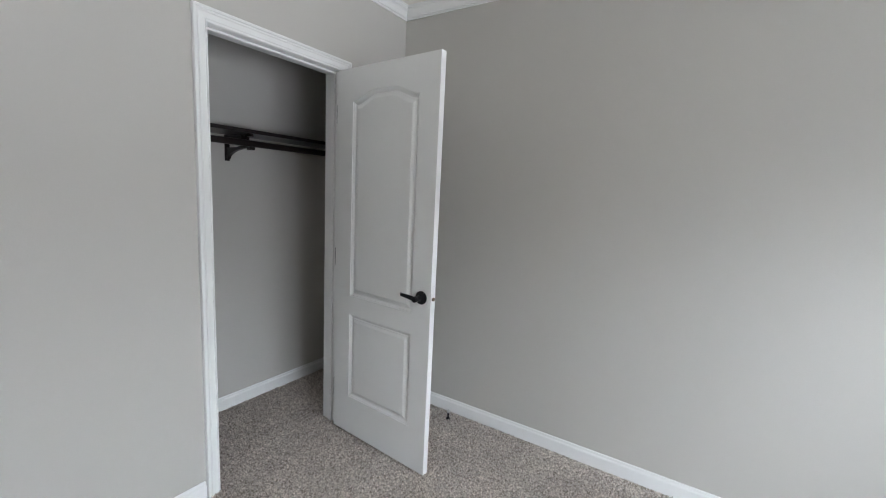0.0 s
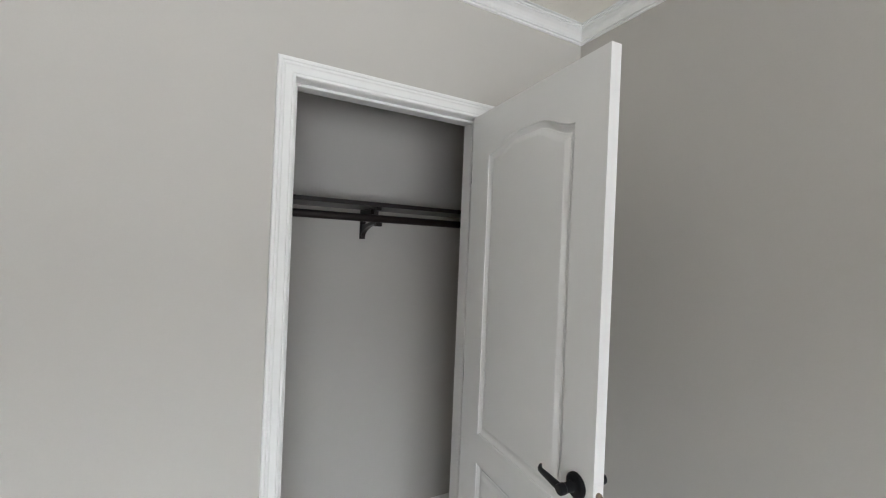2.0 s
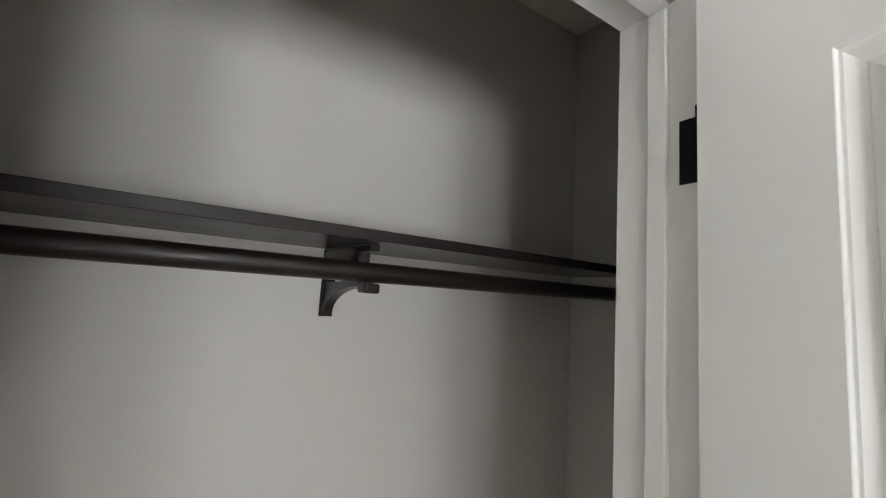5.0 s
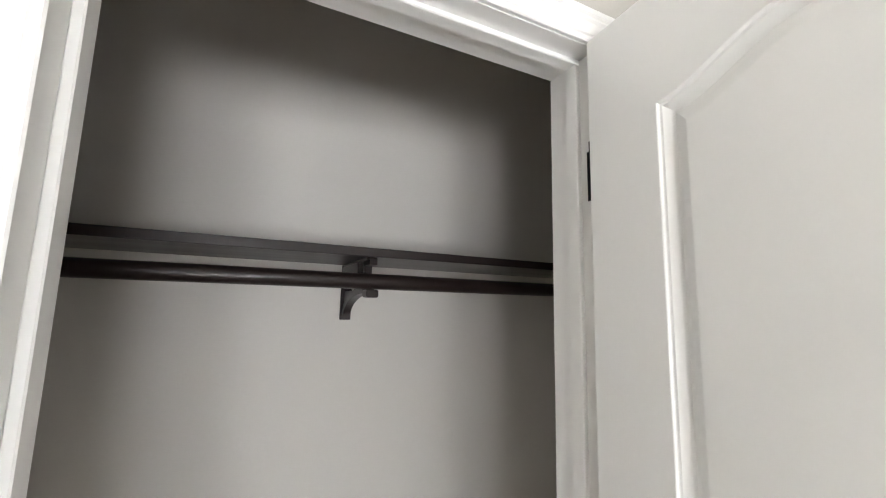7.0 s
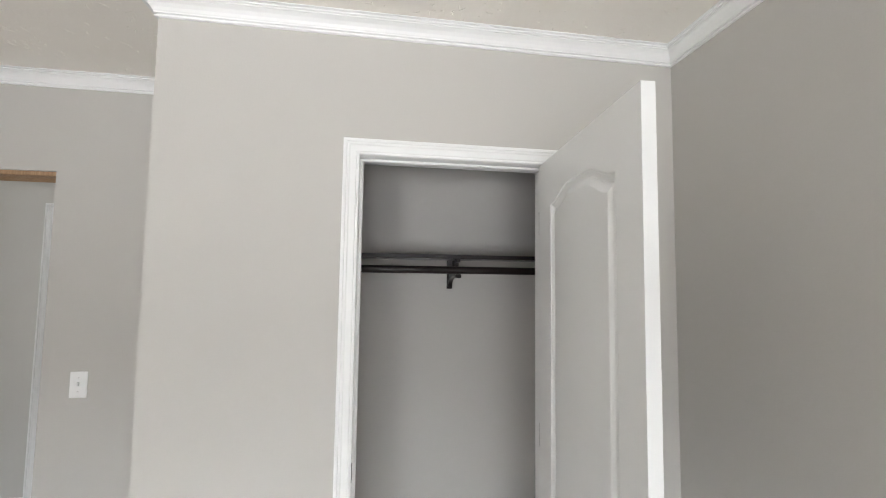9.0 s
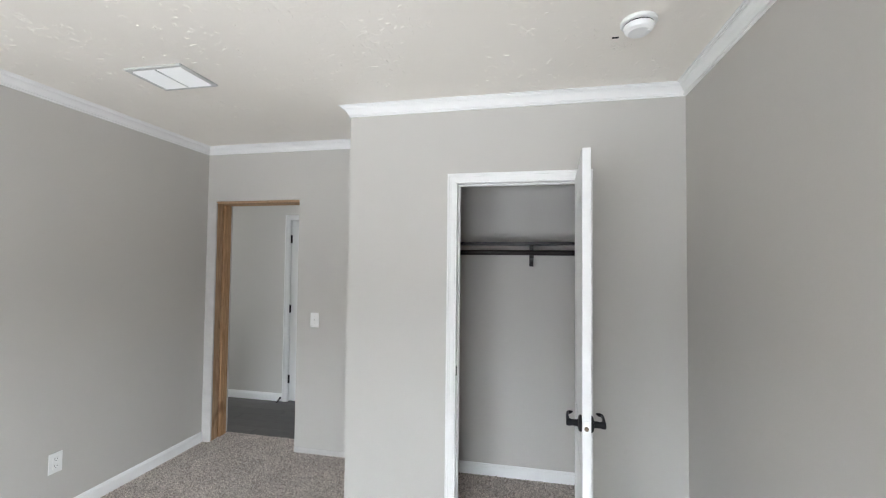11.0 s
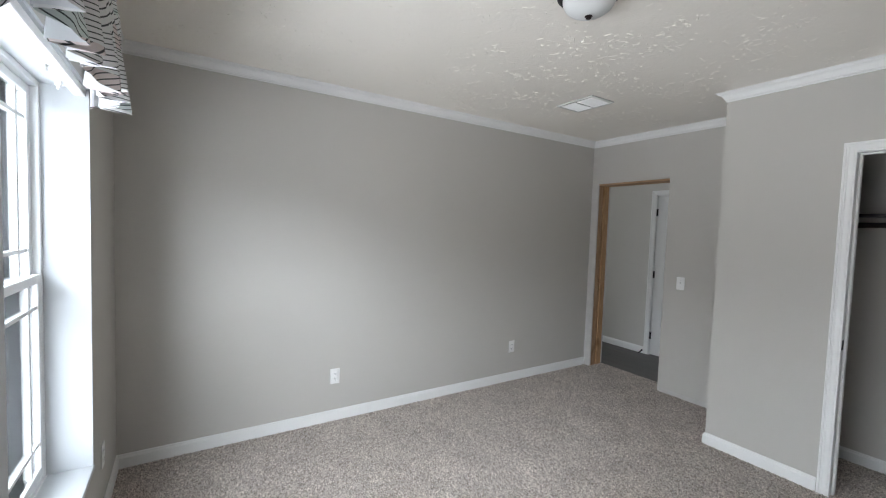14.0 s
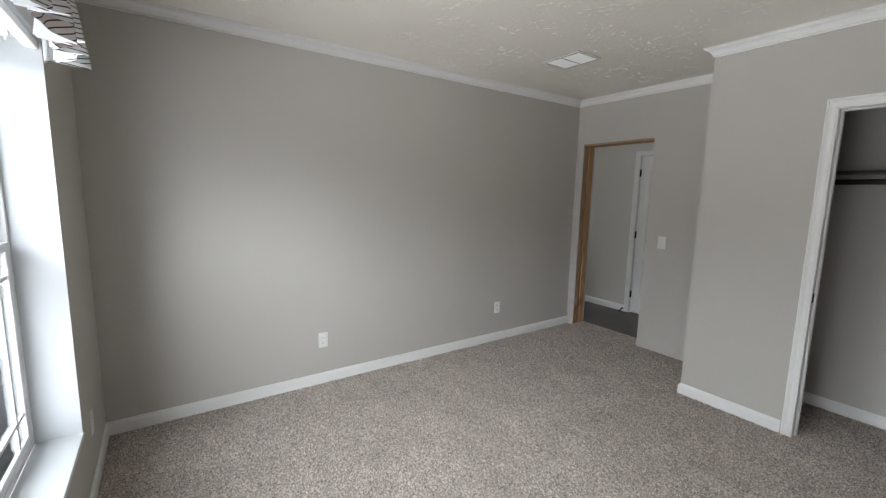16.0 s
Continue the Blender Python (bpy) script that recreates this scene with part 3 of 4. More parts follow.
ROD_Y, ROD_Z = 0.43, 1.638
shelf()
for x in (-0.812, -1.62):
    bracket(x)
rod = empty("closet_rod", Matrix(), "dark bronze hanging rod below the closet shelf", "closet rod")
bm = bmesh.new()
tube(bm, [(OUT + 0.101, ROD_Y, ROD_Z), (-0.001, ROD_Y, ROD_Z)], 0.0180, 24)
part("tube", bm, BRONZE, rod, smooth=True)
for x, s in ((OUT + 0.1005, 1), (-0.0005, -1)):
    part("end_cup", lathe([(0, 0), (0.027, 0), (0.027, 0.004), (0.022, 0.006), (0.021, 0.016), (0.0185, 0.016), (0.0185, 0.006), (0, 0.006)], 24, Matrix.Translation((x, ROD_Y, ROD_Z)) @ Matrix.Rotation(radians(90 * s), 4, "Y")), BRONZE, rod, smooth=True)

# ---- rough passage: studs, header, raw drywall edges ----
fr = empty("door_rough_frame", Matrix(), "untrimmed rough doorway with bare pine studs", "rough doorway", kind="structure")
part("stud", boxes((PL - 0.038, PL, ALCOVE + 0.014, ALCOVE + 0.088, 0.004, PH), bevel=0.003), OLDPINE, fr, "weathered grey-brown stud")
part("stud", boxes((PL - 0.034, PL + 0.008, ALCOVE + 0.102, PB - 0.016, 0.004, PH), bevel=0.006, seg=2), PINE, fr, "raw orange pine stud")
# black strip that puts the shade of the gap between the studs into colour
part("gap_shade_strip", boxes((PL - 0.038, PL - 0.022, ALCOVE + 0.088, ALCOVE + 0.102, 0.004, PH)), DARK, fr)
part("header", boxes((PL - 0.038, PR, ALCOVE + 0.014, ALCOVE + 0.094, PH, PH + 0.02), bevel=0.002), OLDPINE, fr)
part("header", boxes((PL - 0.038, PR, ALCOVE + 0.096, PB - 0.016, PH, PH + 0.02), bevel=0.002), PINE, fr)
part("drywall_edge", boxes((PL - 0.038, PL + 0.004, ALCOVE + 0.0005, ALCOVE + 0.0135, 0.02, PH + 0.006)), PRIMER, fr, "ragged white drywall edge")
part("drywall_edge", boxes((PL - 0.038, PL + 0.008, PB - 0.0155, PB - 0.0005, 0.02, PH)), PRIMER, fr, "ragged white drywall edge")
part("bare_strip", boxes((LEFT + 0.001, PL + 0.002, ALCOVE - 0.002, ALCOVE - 0.0003, 0.0, PH + 0.02)), PRIMER, fr, "bare white drywall strip beside the studs")
part("bare_base_strip", boxes((PR, OUT - 0.001, ALCOVE - 0.0022, ALCOVE - 0.0003, 0.0, 0.045)), PRIMER, fr, "unpainted strip where a baseboard is missing")

# ---- hall: planks, door, spring stop ----
hd = casing(-3.452, -2.61, 2.025, HALL, -1, "hall_door_frame", "white moulded casing of the hall door")
part("jamb", boxes((-3.462, -3.447, HALL - 0.0, HALL + 0.1, 0, 2.02)), TRIM, hd)
part("jamb", boxes((-2.615, -2.6, HALL - 0.0, HALL + 0.1, 0, 2.02)), TRIM, hd)
part("head_jamb", boxes((-3.447, -2.615, HALL - 0.0, HALL + 0.1, 2.02, 2.04)), TRIM, hd)
hall_door = empty("hall_door", pose(-3.441, HALL + 0.041, 0), "white moulded panel door, closed, with black hinges", "door")
moulded_door(hall_door, 0.816, 2.014, [(0.12, 0.68, 0.828, 1.862, 0.060), (0.12, 0.68, 0.235, 0.722, 0.0)], DOOR, 0.012)
for z in (0.25, 1.03, 1.81):
    h = part("hinge", lathe([(0, -0.046), (0.0062, -0.045), (0.0062, 0.045), (0, 0.046)], 12, Matrix.Translation((-0.003, -0.041, z))), BLACK, hall_door, "black butt hinge", True)
    part("hinge_leaf", boxes((-0.005, 0.010, -0.0375, -0.0353, z - 0.044, z + 0.044)), BLACK, h)


def spring_stop(name, m, metal, label):
    s = empty(name, m, label, "door stop")
    bm = bmesh.new()
    pts = [(0.007 * math.cos(i * 0.9), 0.007 * math.sin(i * 0.9), 0.006 + i * 0.00068) for i in range(86)]
    tube(bm, pts, 0.0016, 6)
    part("spring", bm, metal, s, smooth=True)
    part("base", lathe([(0, 0), (0.012, 0), (0.012, 0.004), (0.008, 0.008), (0, 0.008)], 18), metal, s, smooth=True)
    part("tip", lathe([(0, 0.062), (0.0085, 0.062), (0.0095, 0.066), (0.009, 0.076), (0.006, 0.079), (0, 0.079)], 18), RUBBER if metal is STEEL else BLACK, s, smooth=True)


stop = empty("door_stop", pose(-0.092, -0.520, 0), "black floor door stop with a white tip", "door stop")
part("post", lathe([(0, 0), (0.013, 0), (0.013, 0.006), (0.007, 0.010), (0.0055, 0.014), (0.0055, 0.046), (0, 0.046)], 20), BLACK, stop, smooth=True)
part("tip", lathe([(0, 0.045), (0.0085, 0.045), (0.009, 0.050), (0.0085, 0.060), (0.006, 0.063), (0, 0.063)], 20), RUBBER, stop, "white rubber tip", True)
spring_stop("door_stop", pose(-3.53, HALL - 0.013, 0.04, 112, 0, 0), BLACK, "black spring door stop on the hall baseboard")

# ---- plates ----


def plate(name, m, label, category, toggle, group=""):
    """A wall plate lying in its xz plane and facing -y."""
    p = empty(name, m, label, category, group)
    part("cover_plate", boxes((-0.037, 0.037, -0.006, 0.0, -0.060, 0.060), bevel=0.003, seg=2), PLASTIC, p)
    if toggle:
        part("toggle", boxes((-0.005, 0.005, -0.017, -0.005, -0.004, 0.012), bevel=0.0015), PLASTIC, p)
        for z in (-0.0315, 0.0315):
            part("screw", boxes((-0.003, 0.003, -0.0068, -0.0058, z - 0.0015, z + 0.0015)), STEEL, p)
    else:
        for z in (-0.020, 0.020):
            r = part("receptacle", boxes((-0.017, 0.017, -0.0078, -0.0055, z - 0.014, z + 0.014), bevel=0.003, seg=2), PLASTIC, p)
            part("slot", boxes((-0.0075, -0.0055, -0.0083, -0.0076, z - 0.001, z + 0.008), (0.0055, 0.0075, -0.0083, -0.0076, z - 0.001, z + 0.006), (-0.002, 0.002, -0.0083, -0.0076, z - 0.010, z - 0.006)), DARK, r)
    return p


plate("light_switch", pose(-2.547, ALCOVE - 0.0002, 1.083), "white toggle light switch beside the passage", "light switch", True)
plate("wall_outlet", pose(LEFT + 0.0002, -2.274, 0.352, 0, 0, 90), "white duplex outlet low on the wall", "outlet", False, "wall outlets")
plate("wall_outlet", pose(LEFT + 0.0002, -0.455, 0.352, 0, 0, 90), "white duplex outlet low on the wall", "outlet", False, "wall outlets")
plate("wall_outlet", pose(-3.10, BACK + 0.0002, 0.335, 0, 0, 180), "white duplex outlet beside the window", "outlet", False, "wall outlets")

# ---- ceiling fittings ----
lamp = empty("ceiling_light", pose(-1.720, -1.801, TOP, 180) @ Matrix.Diagonal((1.04, 1.04, 0.82, 1)), "flush ceiling light, black pan and frosted glass dome", "ceiling light")
part("pan", lathe([(0, 0), (0.126, 0), (0.129, 0.004), (0.129, 0.010), (0.122, 0.020), (0.114, 0.030), (0.108, 0.033), (0.106, 0.028), (0, 0.028)], 56), BLACK, lamp, "glossy black metal pan", True)
dome = [(0.105, 0.028)] + [(0.106 * math.cos(a), 0.032 + 0.084 * math.sin(a)) for a in [math.pi / 2 * i / 16 for i in range(16)]] + [(0, 0.116)]
part("glass_dome", lathe(dome, 56), GLASS_WHITE, lamp, "frosted white glass dome", True)
part("finial", lathe([(0, 0.113), (0.014, 0.1135), (0.016, 0.117), (0.012, 0.120), (0.010, 0.123), (0.011, 0.126), (0.008, 0.130), (0, 0.131)], 24), BRONZE, lamp, "dark bronze finial", True)

smoke = empty("smoke_detector", pose(-0.406, -0.674, TOP, 180), "round white smoke detector on the ceiling", "smoke detector")
part("base_ring", lathe([(0, 0), (0.068, 0), (0.070, 0.004), (0.070, 0.012), (0.064, 0.017), (0, 0.017)], 48), PLASTIC, smoke, smooth=True)
part("gap_ring", lathe([(0.052, 0.016), (0.055, 0.016), (0.055, 0.022), (0.052, 0.022)], 48), DARK, smoke, smooth=True)
part("cover", lathe([(0.056, 0.021), (0.058, 0.023), (0.057, 0.030), (0.052, 0.041), (0.041, 0.050), (0.022, 0.055), (0, 0.056)], 48), PLASTIC, smoke, smooth=True)
part("test_button", lathe([(0, 0.047), (0.012, 0.0475), (0.011, 0.055), (0, 0.056)], 24, Matrix.Translation((0.030, 0.014, -0.001))), PLASTIC, smoke, smooth=True)
structure("ceiling_slot", boxes((-0.486, -0.458, -0.566, -0.556, TOP - 0.002, TOP + 0.001)), DARK, "short dark slit in the ceiling beside the detector", "ceiling slit")

VX0, VX1, VY0, VY1 = -2.896, -2.548, -0.715, -0.450
vent = empty("ceiling_vent", Matrix(), "white louvred ceiling air register", "ceiling vent")
rim = 0.026
for i, d in enumerate(((VX0, VX1, VY0, VY0 + rim), (VX0, VX1, VY1 - rim, VY1), (VX0, VX0 + rim, VY0 + rim, VY1 - rim), (VX1 - rim, VX1, VY0 + rim, VY1 - rim))):
    part("rim", boxes((*d, TOP - 0.012, TOP - 0.0005), bevel=0.005), REGISTER, vent, "white enamelled rim, greyed for its shade")
# flat black sheet, no duct: darkness between the louvres put into the colour
part("duct_shade", boxes((VX0 + rim, VX1 - rim, VY0 + rim, VY1 - rim, TOP - 0.0015, TOP - 0.0005)), DARK, vent, "black sheet for the shade behind the louvres")
for i in range(15):
    y = VY0 + rim + 0.008 + i * (VY1 - VY0 - 2 * rim - 0.012) / 14
    bm = boxes((VX0 + rim, VX1 - rim, -0.0066, 0.0066, -0.0005, 0.0005))
    bm.transform(Matrix.Translation((0, y, TOP - 0.0075)) @ Matrix.Rotation(radians(-55), 4, "X"))
    part("louvre", bm, PLASTIC, vent)
for x in (VX0 + (VX1 - VX0) * 0.5,):
    part("divider", boxes((x - 0.002, x + 0.002, VY0 + rim, VY1 - rim, TOP - 0.0155, TOP - 0.002)), REGISTER, vent)

# ---- windows ----


def window(name, x0, x1):
    w = tagged(empty(name, Matrix(), "white vinyl double-hung window with border muntins", "window"), kind="structure")
    g0 = BACK - 0.155
    f = 0.034
    part("frame", boxes((x0, x0 + f, WY, g0, WZ0 + 0.02, WZ1), (x1 - f, x1, WY, g0, WZ0 + 0.02, WZ1), bevel=0.003), VINYL, w)
    part("frame", boxes((x0 + f, x1 - f, WY, g0, WZ1 - f, WZ1), (x0 + f, x1 - f, WY, g0, WZ0 + 0.02, WZ0 + 0.02 + f), bevel=0.003), VINYL, w)
    mid = 1.268
    for nm, lo, hi, y0, y1 in (("upper_sash", mid - 0.018, WZ1 - f, g0 - 0.050, g0 - 0.026), ("lower_sash", WZ0 + 0.02 + f, mid + 0.018, g0 - 0.024, g0 - 0.001)):
        a, c, s = x0 + f, x1 - f, 0.036
        sash = part(nm, boxes((a, a + s, y0, y1, lo, hi), (c - s, c, y0, y1, lo, hi), bevel=0.003), VINYL, w)
        part("rail", boxes((a + s, c - s, y0, y1, lo, lo + s), (a + s, c - s, y0, y1, hi - s, hi), bevel=0.003), VINYL, sash)
        ym = (y0 + y1) / 2
        pane = part("pane", boxes((a + s, c - s, ym - 0.002, ym + 0.002, lo + s, hi - s)), PANE, sash)
        pane.visible_shadow = False
        for x in (a + s + 0.10, c - s - 0.10):
            part("muntin", boxes((x - 0.008, x + 0.008, ym - 0.006, ym + 0.007, lo + s, hi - s), bevel=0.002), VINYL, sash)
        for z in (lo + s + 0.10, hi - s - 0.10):
            part("muntin", boxes((a + s, c - s, ym - 0.006, ym + 0.0065, z - 0.008, z + 0.008), bevel=0.002), VINYL, sash)
    # half insect screen outside the lower sash
    screen = part("insect_screen", boxes((x0 + f, x1 - f, WY + 0.004, WY + 0.005, WZ0 + 0.02 + f, mid)), SCREEN, w, "dark fly screen mesh")
    part("screen_frame", boxes((x0 + f, x0 + f + 0.012, WY + 0.001, WY + 0.009, WZ0 + 0.02 + f, mid), (x1 - f - 0.012, x1 - f, WY + 0.001, WY + 0.009, WZ0 + 0.02 + f, mid), (x0 + f + 0.012, x1 - f - 0.012, WY + 0.001, WY + 0.009, mid - 0.014, mid)), VINYL, screen)
    part("sash_lock", boxes(((x0 + x1) / 2 - 0.03, (x0 + x1) / 2 + 0.03, g0 - 0.02, g0 - 0.004, mid + 0.018, mid + 0.030), bevel=0.003), VINYL, w)
    # boxed white reveal
    t = 0.012
    part("reveal_board", boxes((x0 - 0.001, x0 + t, g0, BACK + 0.0015, WZ0 + 0.022, WZ1)), REVEAL, w)
    part("reveal_board", boxes((x1 - t, x1 + 0.001, g0, BACK + 0.0015, WZ0 + 0.022, WZ1)), REVEAL, w)
    part("reveal_board", boxes((x0 + t, x1 - t, g0, BACK + 0.0015, WZ1 - t, WZ1 + 0.001)), REVEAL, w)
    part("window_sill", boxes((x0 - 0.001, x1 + 0.001, g0, BACK + 0.006, WZ0 - 0.001, WZ0 + 0.022), bevel=0.003), REVEAL, w)
    # head batten with the two clips of a missing blind
    part("head_batten", boxes((x0 + t, x1 - t, BACK - 0.05, BACK - 0.008, WZ1 - t - 0.030, WZ1 - t), bevel=0.003), TRIM, w)
    for x in (x0 + 0.22, x0 + 0.42):
        part("blind_clip", boxes((x - 0.014, x + 0.014, BACK - 0.066, BACK - 0.048, WZ1 - t - 0.048, WZ1 - t - 0.020), (x - 0.004, x + 0.004, BACK - 0.062, BACK - 0.054, WZ1 - t - 0.062, WZ1 - t - 0.046), bevel=0.002), PLASTIC, w)


window("window_1", *WIN[0])
window("window_2", *WIN[1])
# white boards over the post between the windows and at the outer sides
mull = empty("window_casing", Matrix(), "flat pale vinyl boards between the windows", "window casing", kind="structure")
m0 = -1.683
part("board", boxes((WIN[0][1] + 0.002, m0 - 0.005, BACK + 0.0005, BACK + 0.014, WZ0 - 0.02, WZ1 + 0.10), bevel=0.002), BOARD, mull)
part("board", boxes((m0 + 0.005, WIN[1][0] - 0.002, BACK + 0.0005, BACK + 0.014, WZ0 - 0.02, WZ1 + 0.10), bevel=0.002), BOARD, mull)
part("joint", boxes((m0 - 0.005, m0 + 0.005, BACK + 0.0004, BACK + 0.002, WZ0 - 0.02, WZ1 + 0.10)), DARK, mull)


def valance(x0, x1):
    """Gathered valance on a rod: pleated front, returns to the wall, white lining, ruffled heading."""
    v = empty("window_valance", Matrix(), "gathered white valance with charcoal wave pattern", "valance", "window valances")
    rng = random.Random(5)
    path = [(x1, BACK + 0.012), (x1, BACK + 0.075), (x1 - 0.02, BACK + 0.095), (x0 + 0.02, BACK + 0.105), (x0, BACK + 0.085), (x0, BACK + 0.012)]
    pts, acc = [], 0.0
    for (ax, ay), (cx, cy) in zip(path, path[1:]):
        L = math.hypot(cx - ax, cy - ay)
        n = max(2, int(L / 0.006))
        for i in range(n):
            k = i / n
            pts.append((ax + (cx - ax) * k, ay + (cy - ay) * k, acc + L * k, ((cy - ay) / L, -(cx - ax) / L)))
        acc += L
    z1, rows = 2.470, 26
    phase = [rng.uniform(0, 6.28) for _ in range(4)]
    for nm, off, material in (("fabric", 0.0, VALANCE), ("lining", -0.006, LINING)):
        bm = bmesh.new()
        uvl = bm.loops.layers.uv.new("uv")
        grid, uvs = [], {}
        for px, py, s, (nx, ny) in pts:
            col = []
            ends = min(1.0, s / 0.07, (acc - s) / 0.07)
            low = 1.955 + 0.030 * abs(math.sin(s * 9.5 + 0.4)) + 0.012 * math.sin(s * 31 + phase[1]) + (0.006 if off else 0)
            for j in range(rows + 1):
                k = j / rows
                z = z1 - (z1 - low) * k
                amp = (0.006 + 0.034 * k) * max(0.0, ends)
                fold = math.sin(s * 52 + 2.2 * math.sin(s * 7 + phase[0]) + 0.8 * math.sin(k * 3 + s * 5)) + 0.45 * math.sin(s * 97 + phase[2])
                pinch = -0.020 * math.exp(-((z - 2.405) / 0.018) ** 2) * max(0.0, ends)
                o = amp * fold + off + pinch + 0.020 * k * max(0.0, ends)
                vtx = bm.verts.new((px - nx * o * -1, py - ny * o * -1, z))
                uvs[vtx] = (s * 1.0, z)
                col.append(vtx)
            grid.append(col)
        for a, c in zip(grid, grid[1:]):
            for j in range(rows):
                f = bm.faces.new((a[j], a[j + 1], c[j + 1], c[j]))
                for lp in f.loops:
                    lp[uvl].uv = uvs[lp.vert]
        part(nm, bm, material, v, "" if nm == "fabric" else "plain white lining", True)
    bm = bmesh.new()
    tube(bm, [(x1 - 0.004, BACK + 0.066, 2.405), (x0 + 0.004, BACK + 0.066, 2.405)], 0.009, 12)
    part("rod", bm, PLASTIC, v, smooth=True)
    for x in (x0 + 0.01, x1 - 0.01):
        part("rod_bracket", boxes((x - 0.006, x + 0.006, BACK + 0.0005, BACK + 0.070, 2.398, 2.412), bevel=0.002), PLASTIC, v)


valance(-2.772, -1.745)
valance(-1.480, -0.440)

# ---- outside ----
structure("ground", boxes((-400, 400, -400, 400, -0.75, -0.6)), GROUND, "pale dry gravel yard", "ground")


def far_house(m, w, d, h):
    hs = empty("neighbour_house", m, "pale sided single-storey house with grey roof", "house")
    part("wall", boxes((-w / 2, w / 2, -d / 2, d / 2, 0, h)), SIDING, hs)
    bm = bmesh.new()
    v = [bm.verts.new(p) for p in ((-w / 2 - 0.3, -d / 2 - 0.3, h), (w / 2 + 0.3, -d / 2 - 0.3, h), (w / 2 + 0.3, d / 2 + 0.3, h), (-w / 2 - 0.3, d / 2 + 0.3, h), (-w / 2 - 0.3, 0, h + 1.3), (w / 2 + 0.3, 0, h + 1.3))]
    for f in ((0, 1, 5, 4), (2, 3, 4, 5), (0, 4, 3), (1, 2, 5), (3, 2, 1, 0)):
        bm.faces.new([v[i] for i in f])
    part("roof", bm, ROOFING, hs)
    for x in (-w * 0.32, 0.0, w * 0.32):
        part("window", boxes((x - 0.5, x + 0.5, d / 2 - 0.02, d / 2 + 0.03, 1.0, 2.2)), TRIM, hs)


def far_car(m):
    c = empty("parked_car", m, "red car parked in the yard", "car")
    part("body", boxes((-2.2, 2.2, -0.85, 0.85, 0.35, 0.95), bevel=0.12, seg=3), BRICK_RED, c)
    part("cabin", boxes((-1.2, 1.1, -0.75, 0.75, 0.93, 1.5), bevel=0.2, seg=3), DARK, c)
    for x in (-1.4, 1.4):
        for y in (-0.8, 0.8):
            part("wheel", lathe([(0, -0.1), (0.30, -0.1), (0.33, -0.06), (0.33, 0.06), (0.30, 0.1), (0, 0.1)], 20, Matrix.Translation((x, y, 0.33)) @ Matrix.Rotation(radians(90), 4, "X")), TYRE, c)


far_house(pose(-34, -13.5, -0.6, 0, 0, 70), 14, 7, 2.9)
far_car(pose(-17, -7.6, -0.6, 0, 0, 60))

# ---- hall floor planks ----
hall_floor = bpy.data.objects["floor_hall"]
PLANK_W, PLANK_L = 0.15, 1.2
plank_mesh = finish("plank", boxes((0, PLANK_L - 0.002, 0, PLANK_W - 0.0015, -0.012, -0.002), bevel=0.001), PLANK)
for r in range(6):
    for k in range(4):
        plank = new("plank", plank_mesh)
        plank.location = (-6.9 + (r % 3) * 0.41 + k * PLANK_L, PB + 0.021 + r * PLANK_W, 0)
        plank.parent = hall_floor
plank_mesh.name = "plank"

# ---- raised marks of the stomped ceiling texture ----


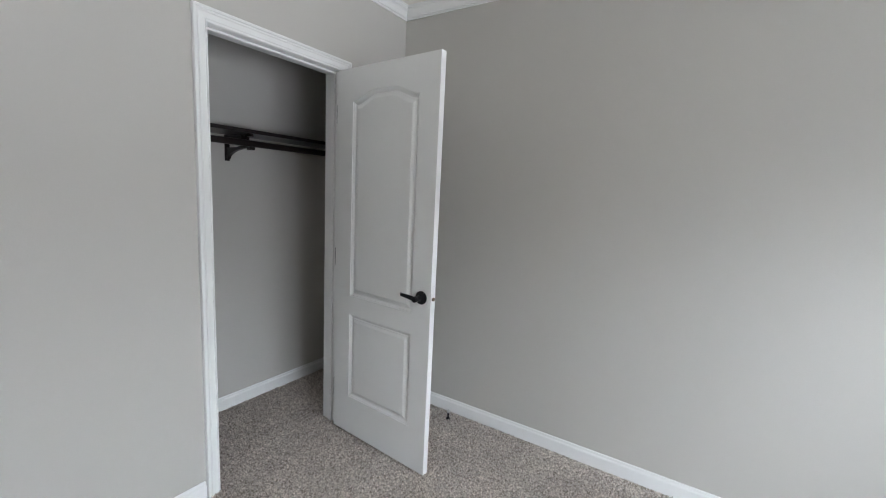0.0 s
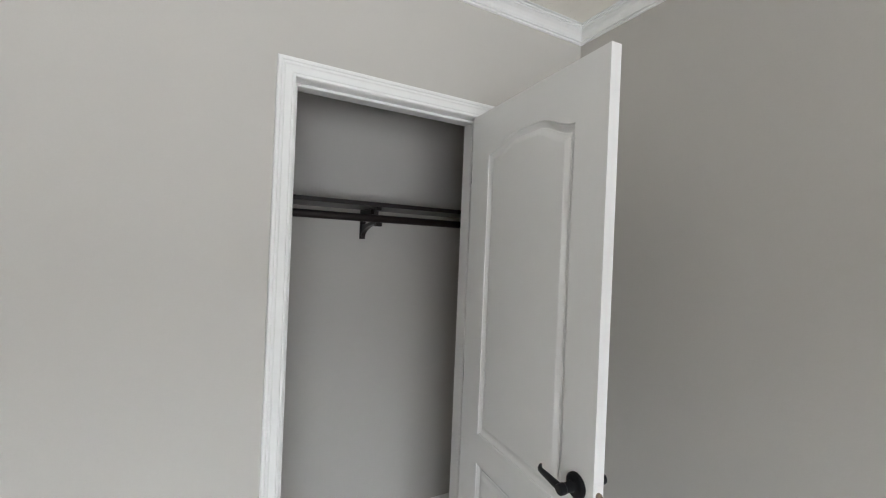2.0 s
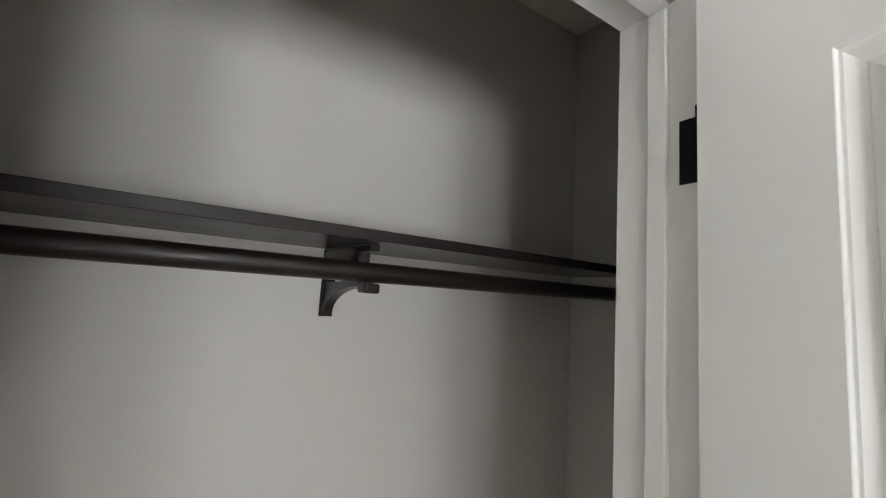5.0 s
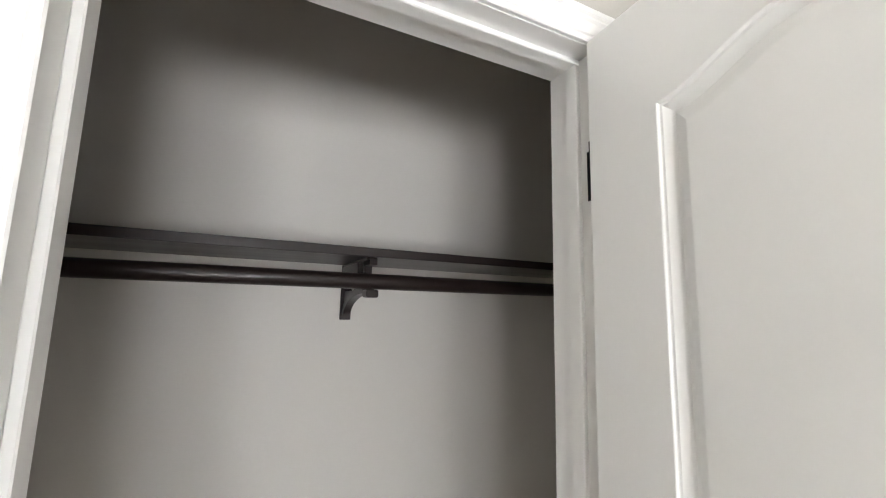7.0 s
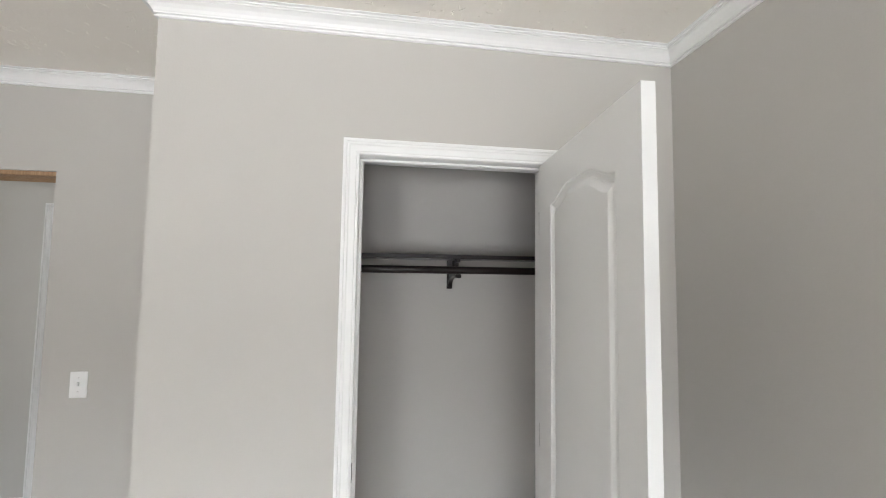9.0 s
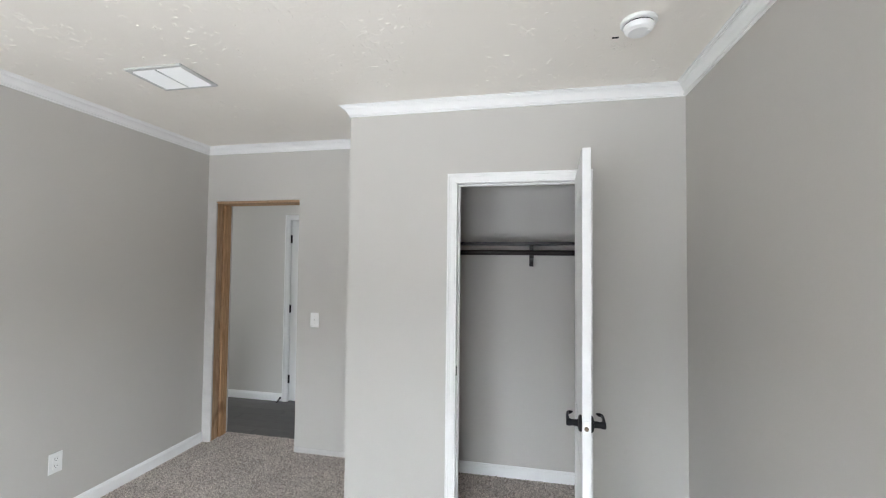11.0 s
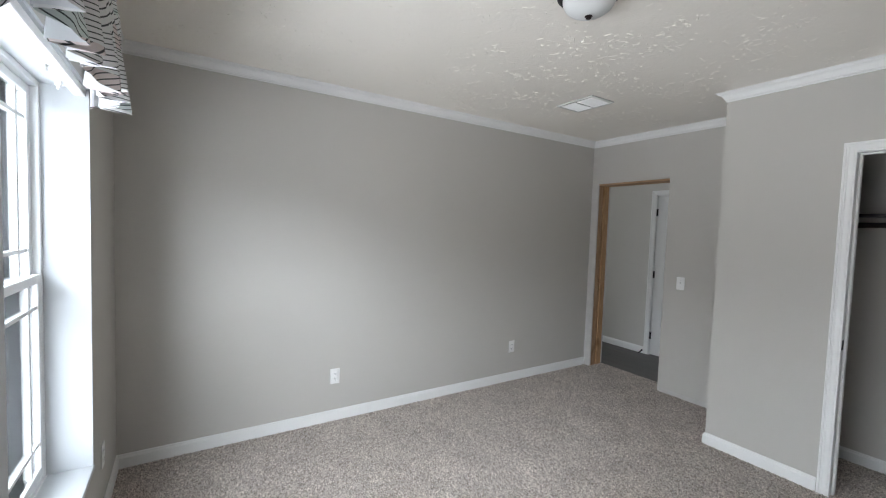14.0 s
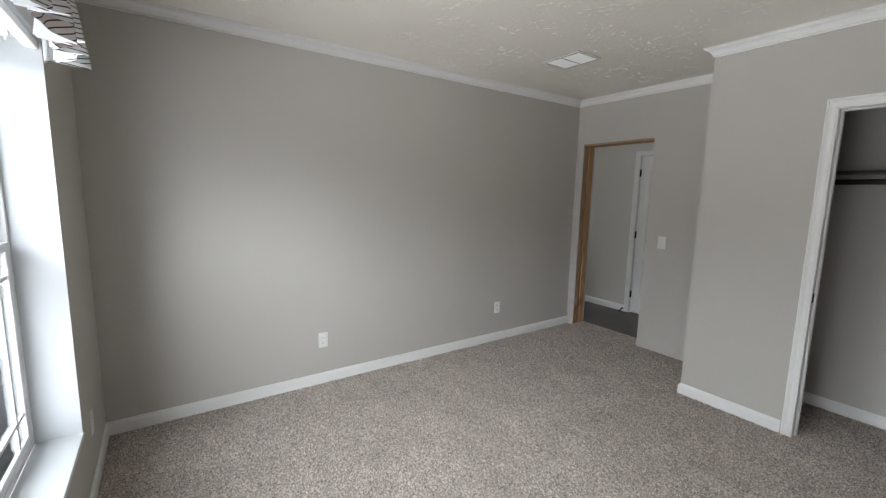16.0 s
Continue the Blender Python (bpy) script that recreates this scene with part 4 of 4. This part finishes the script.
def stomp_marks(count, seed):
    """Small curved ridges of joint compound, in loose clusters, as one mesh."""
    rng = np.random.default_rng(seed)
    verts, faces = [], []
    while count > 0:
        cx, cy = rng.uniform(LEFT + 0.1, -0.1), rng.uniform(BACK + 0.1, ALCOVE - 0.08)
        spread = rng.uniform(0.03, 0.11)
        for _ in range(int(rng.integers(6, 34))):
            count -= 1
            x, y = cx + rng.normal(0, spread), cy + rng.normal(0, spread)
            if not (LEFT + 0.07 < x < -0.07 and BACK + 0.07 < y < (ALCOVE - 0.07 if x < OUT - 0.07 else -0.07)):
                continue
            a, bend = rng.uniform(0, 6.283), rng.normal(0, 1.6)
            length = rng.uniform(0.006, 0.022) if rng.random() < 0.65 else rng.uniform(0.02, 0.05)
            wide, tall, n = rng.uniform(0.0014, 0.0038), rng.uniform(0.0006, 0.0021), 5
            i0 = len(verts)
            px, py = x, y
            for k in range(n + 1):
                q = k / n
                w = wide * (0.25 + math.sin(math.pi * min(1, q + 0.08)) * rng.uniform(0.7, 1.2))
                h = tall * (0.2 + math.sin(math.pi * q))
                ang = a + bend * q
                nx, ny = -math.sin(ang), math.cos(ang)
                verts += [(px + nx * w, py + ny * w, TOP + 0.0004), (px, py, TOP - h), (px - nx * w, py - ny * w, TOP + 0.0004)]
                px, py = px + math.cos(ang) * length / n, py + math.sin(ang) * length / n
            for k in range(n):
                b = i0 + k * 3
                faces += [(b, b + 1, b + 4, b + 3), (b + 1, b + 2, b + 5, b + 4)]
    me = bpy.data.meshes.new("ceiling_texture")
    me.from_pydata(verts, [], faces)
    me.materials.append(CEIL)
    return tagged(new("ceiling_texture", me), "raised marks of the white stomped ceiling texture", "ceiling texture", kind="stuff")


stomp_marks(4800, 11)

# ---- carpet pile ----


def pile(name, areas, count, seed):
    """Short twisted tufts of the cut pile, as one mesh."""
    rng = np.random.default_rng(seed)
    sizes = np.array([(b - a) * (d - c) for a, b, c, d in areas])
    pick = rng.choice(len(areas), count, p=sizes / sizes.sum())
    lo = np.array([(a, c) for a, b, c, d in areas])[pick]
    hi = np.array([(b, d) for a, b, c, d in areas])[pick]
    base = lo + rng.random((count, 2)) * (hi - lo)
    turn, lean, size = rng.random(count) * 6.283, rng.normal(0, 0.0045, (count, 2)), rng.uniform(0.0032, 0.0062, count)
    tall = rng.uniform(0.004, 0.0115, count)
    co = np.zeros((count, 4, 3))
    for k in range(3):
        a = turn + k * 2.0944
        co[:, k, 0], co[:, k, 1], co[:, k, 2] = base[:, 0] + size * np.cos(a), base[:, 1] + size * np.sin(a), -0.001
    co[:, 3, :2], co[:, 3, 2] = base + lean, tall
    i = np.arange(count)[:, None] * 4
    tri = np.concatenate([i + [0, 1, 3], i + [1, 2, 3], i + [2, 0, 3]], axis=1).reshape(-1)
    me = bpy.data.meshes.new(name)
    me.vertices.add(count * 4)
    me.vertices.foreach_set("co", co.reshape(-1))
    me.loops.add(len(tri))
    me.loops.foreach_set("vertex_index", tri.astype(np.int32))
    me.polygons.add(len(tri) // 3)
    me.polygons.foreach_set("loop_start", np.arange(0, len(tri), 3, dtype=np.int32))
    me.update(calc_edges=True)
    me.materials.append(CARPET)
    return tagged(new(name, me), "speckled grey-beige cut pile of the carpet", "carpet pile", kind="stuff")


pile("carpet_pile", [(LEFT + 0.016, -0.016, BACK + 0.016, -0.016), (LEFT + 0.03, OUT - 0.016, -0.016, ALCOVE - 0.01), (PL, PR, ALCOVE - 0.01, PB + 0.02), (JL + 0.002, JR - 0.002, -0.016, WT), (OUT + 0.116, -0.016, WT + 0.016, CB - 0.016)], 330000, 3)
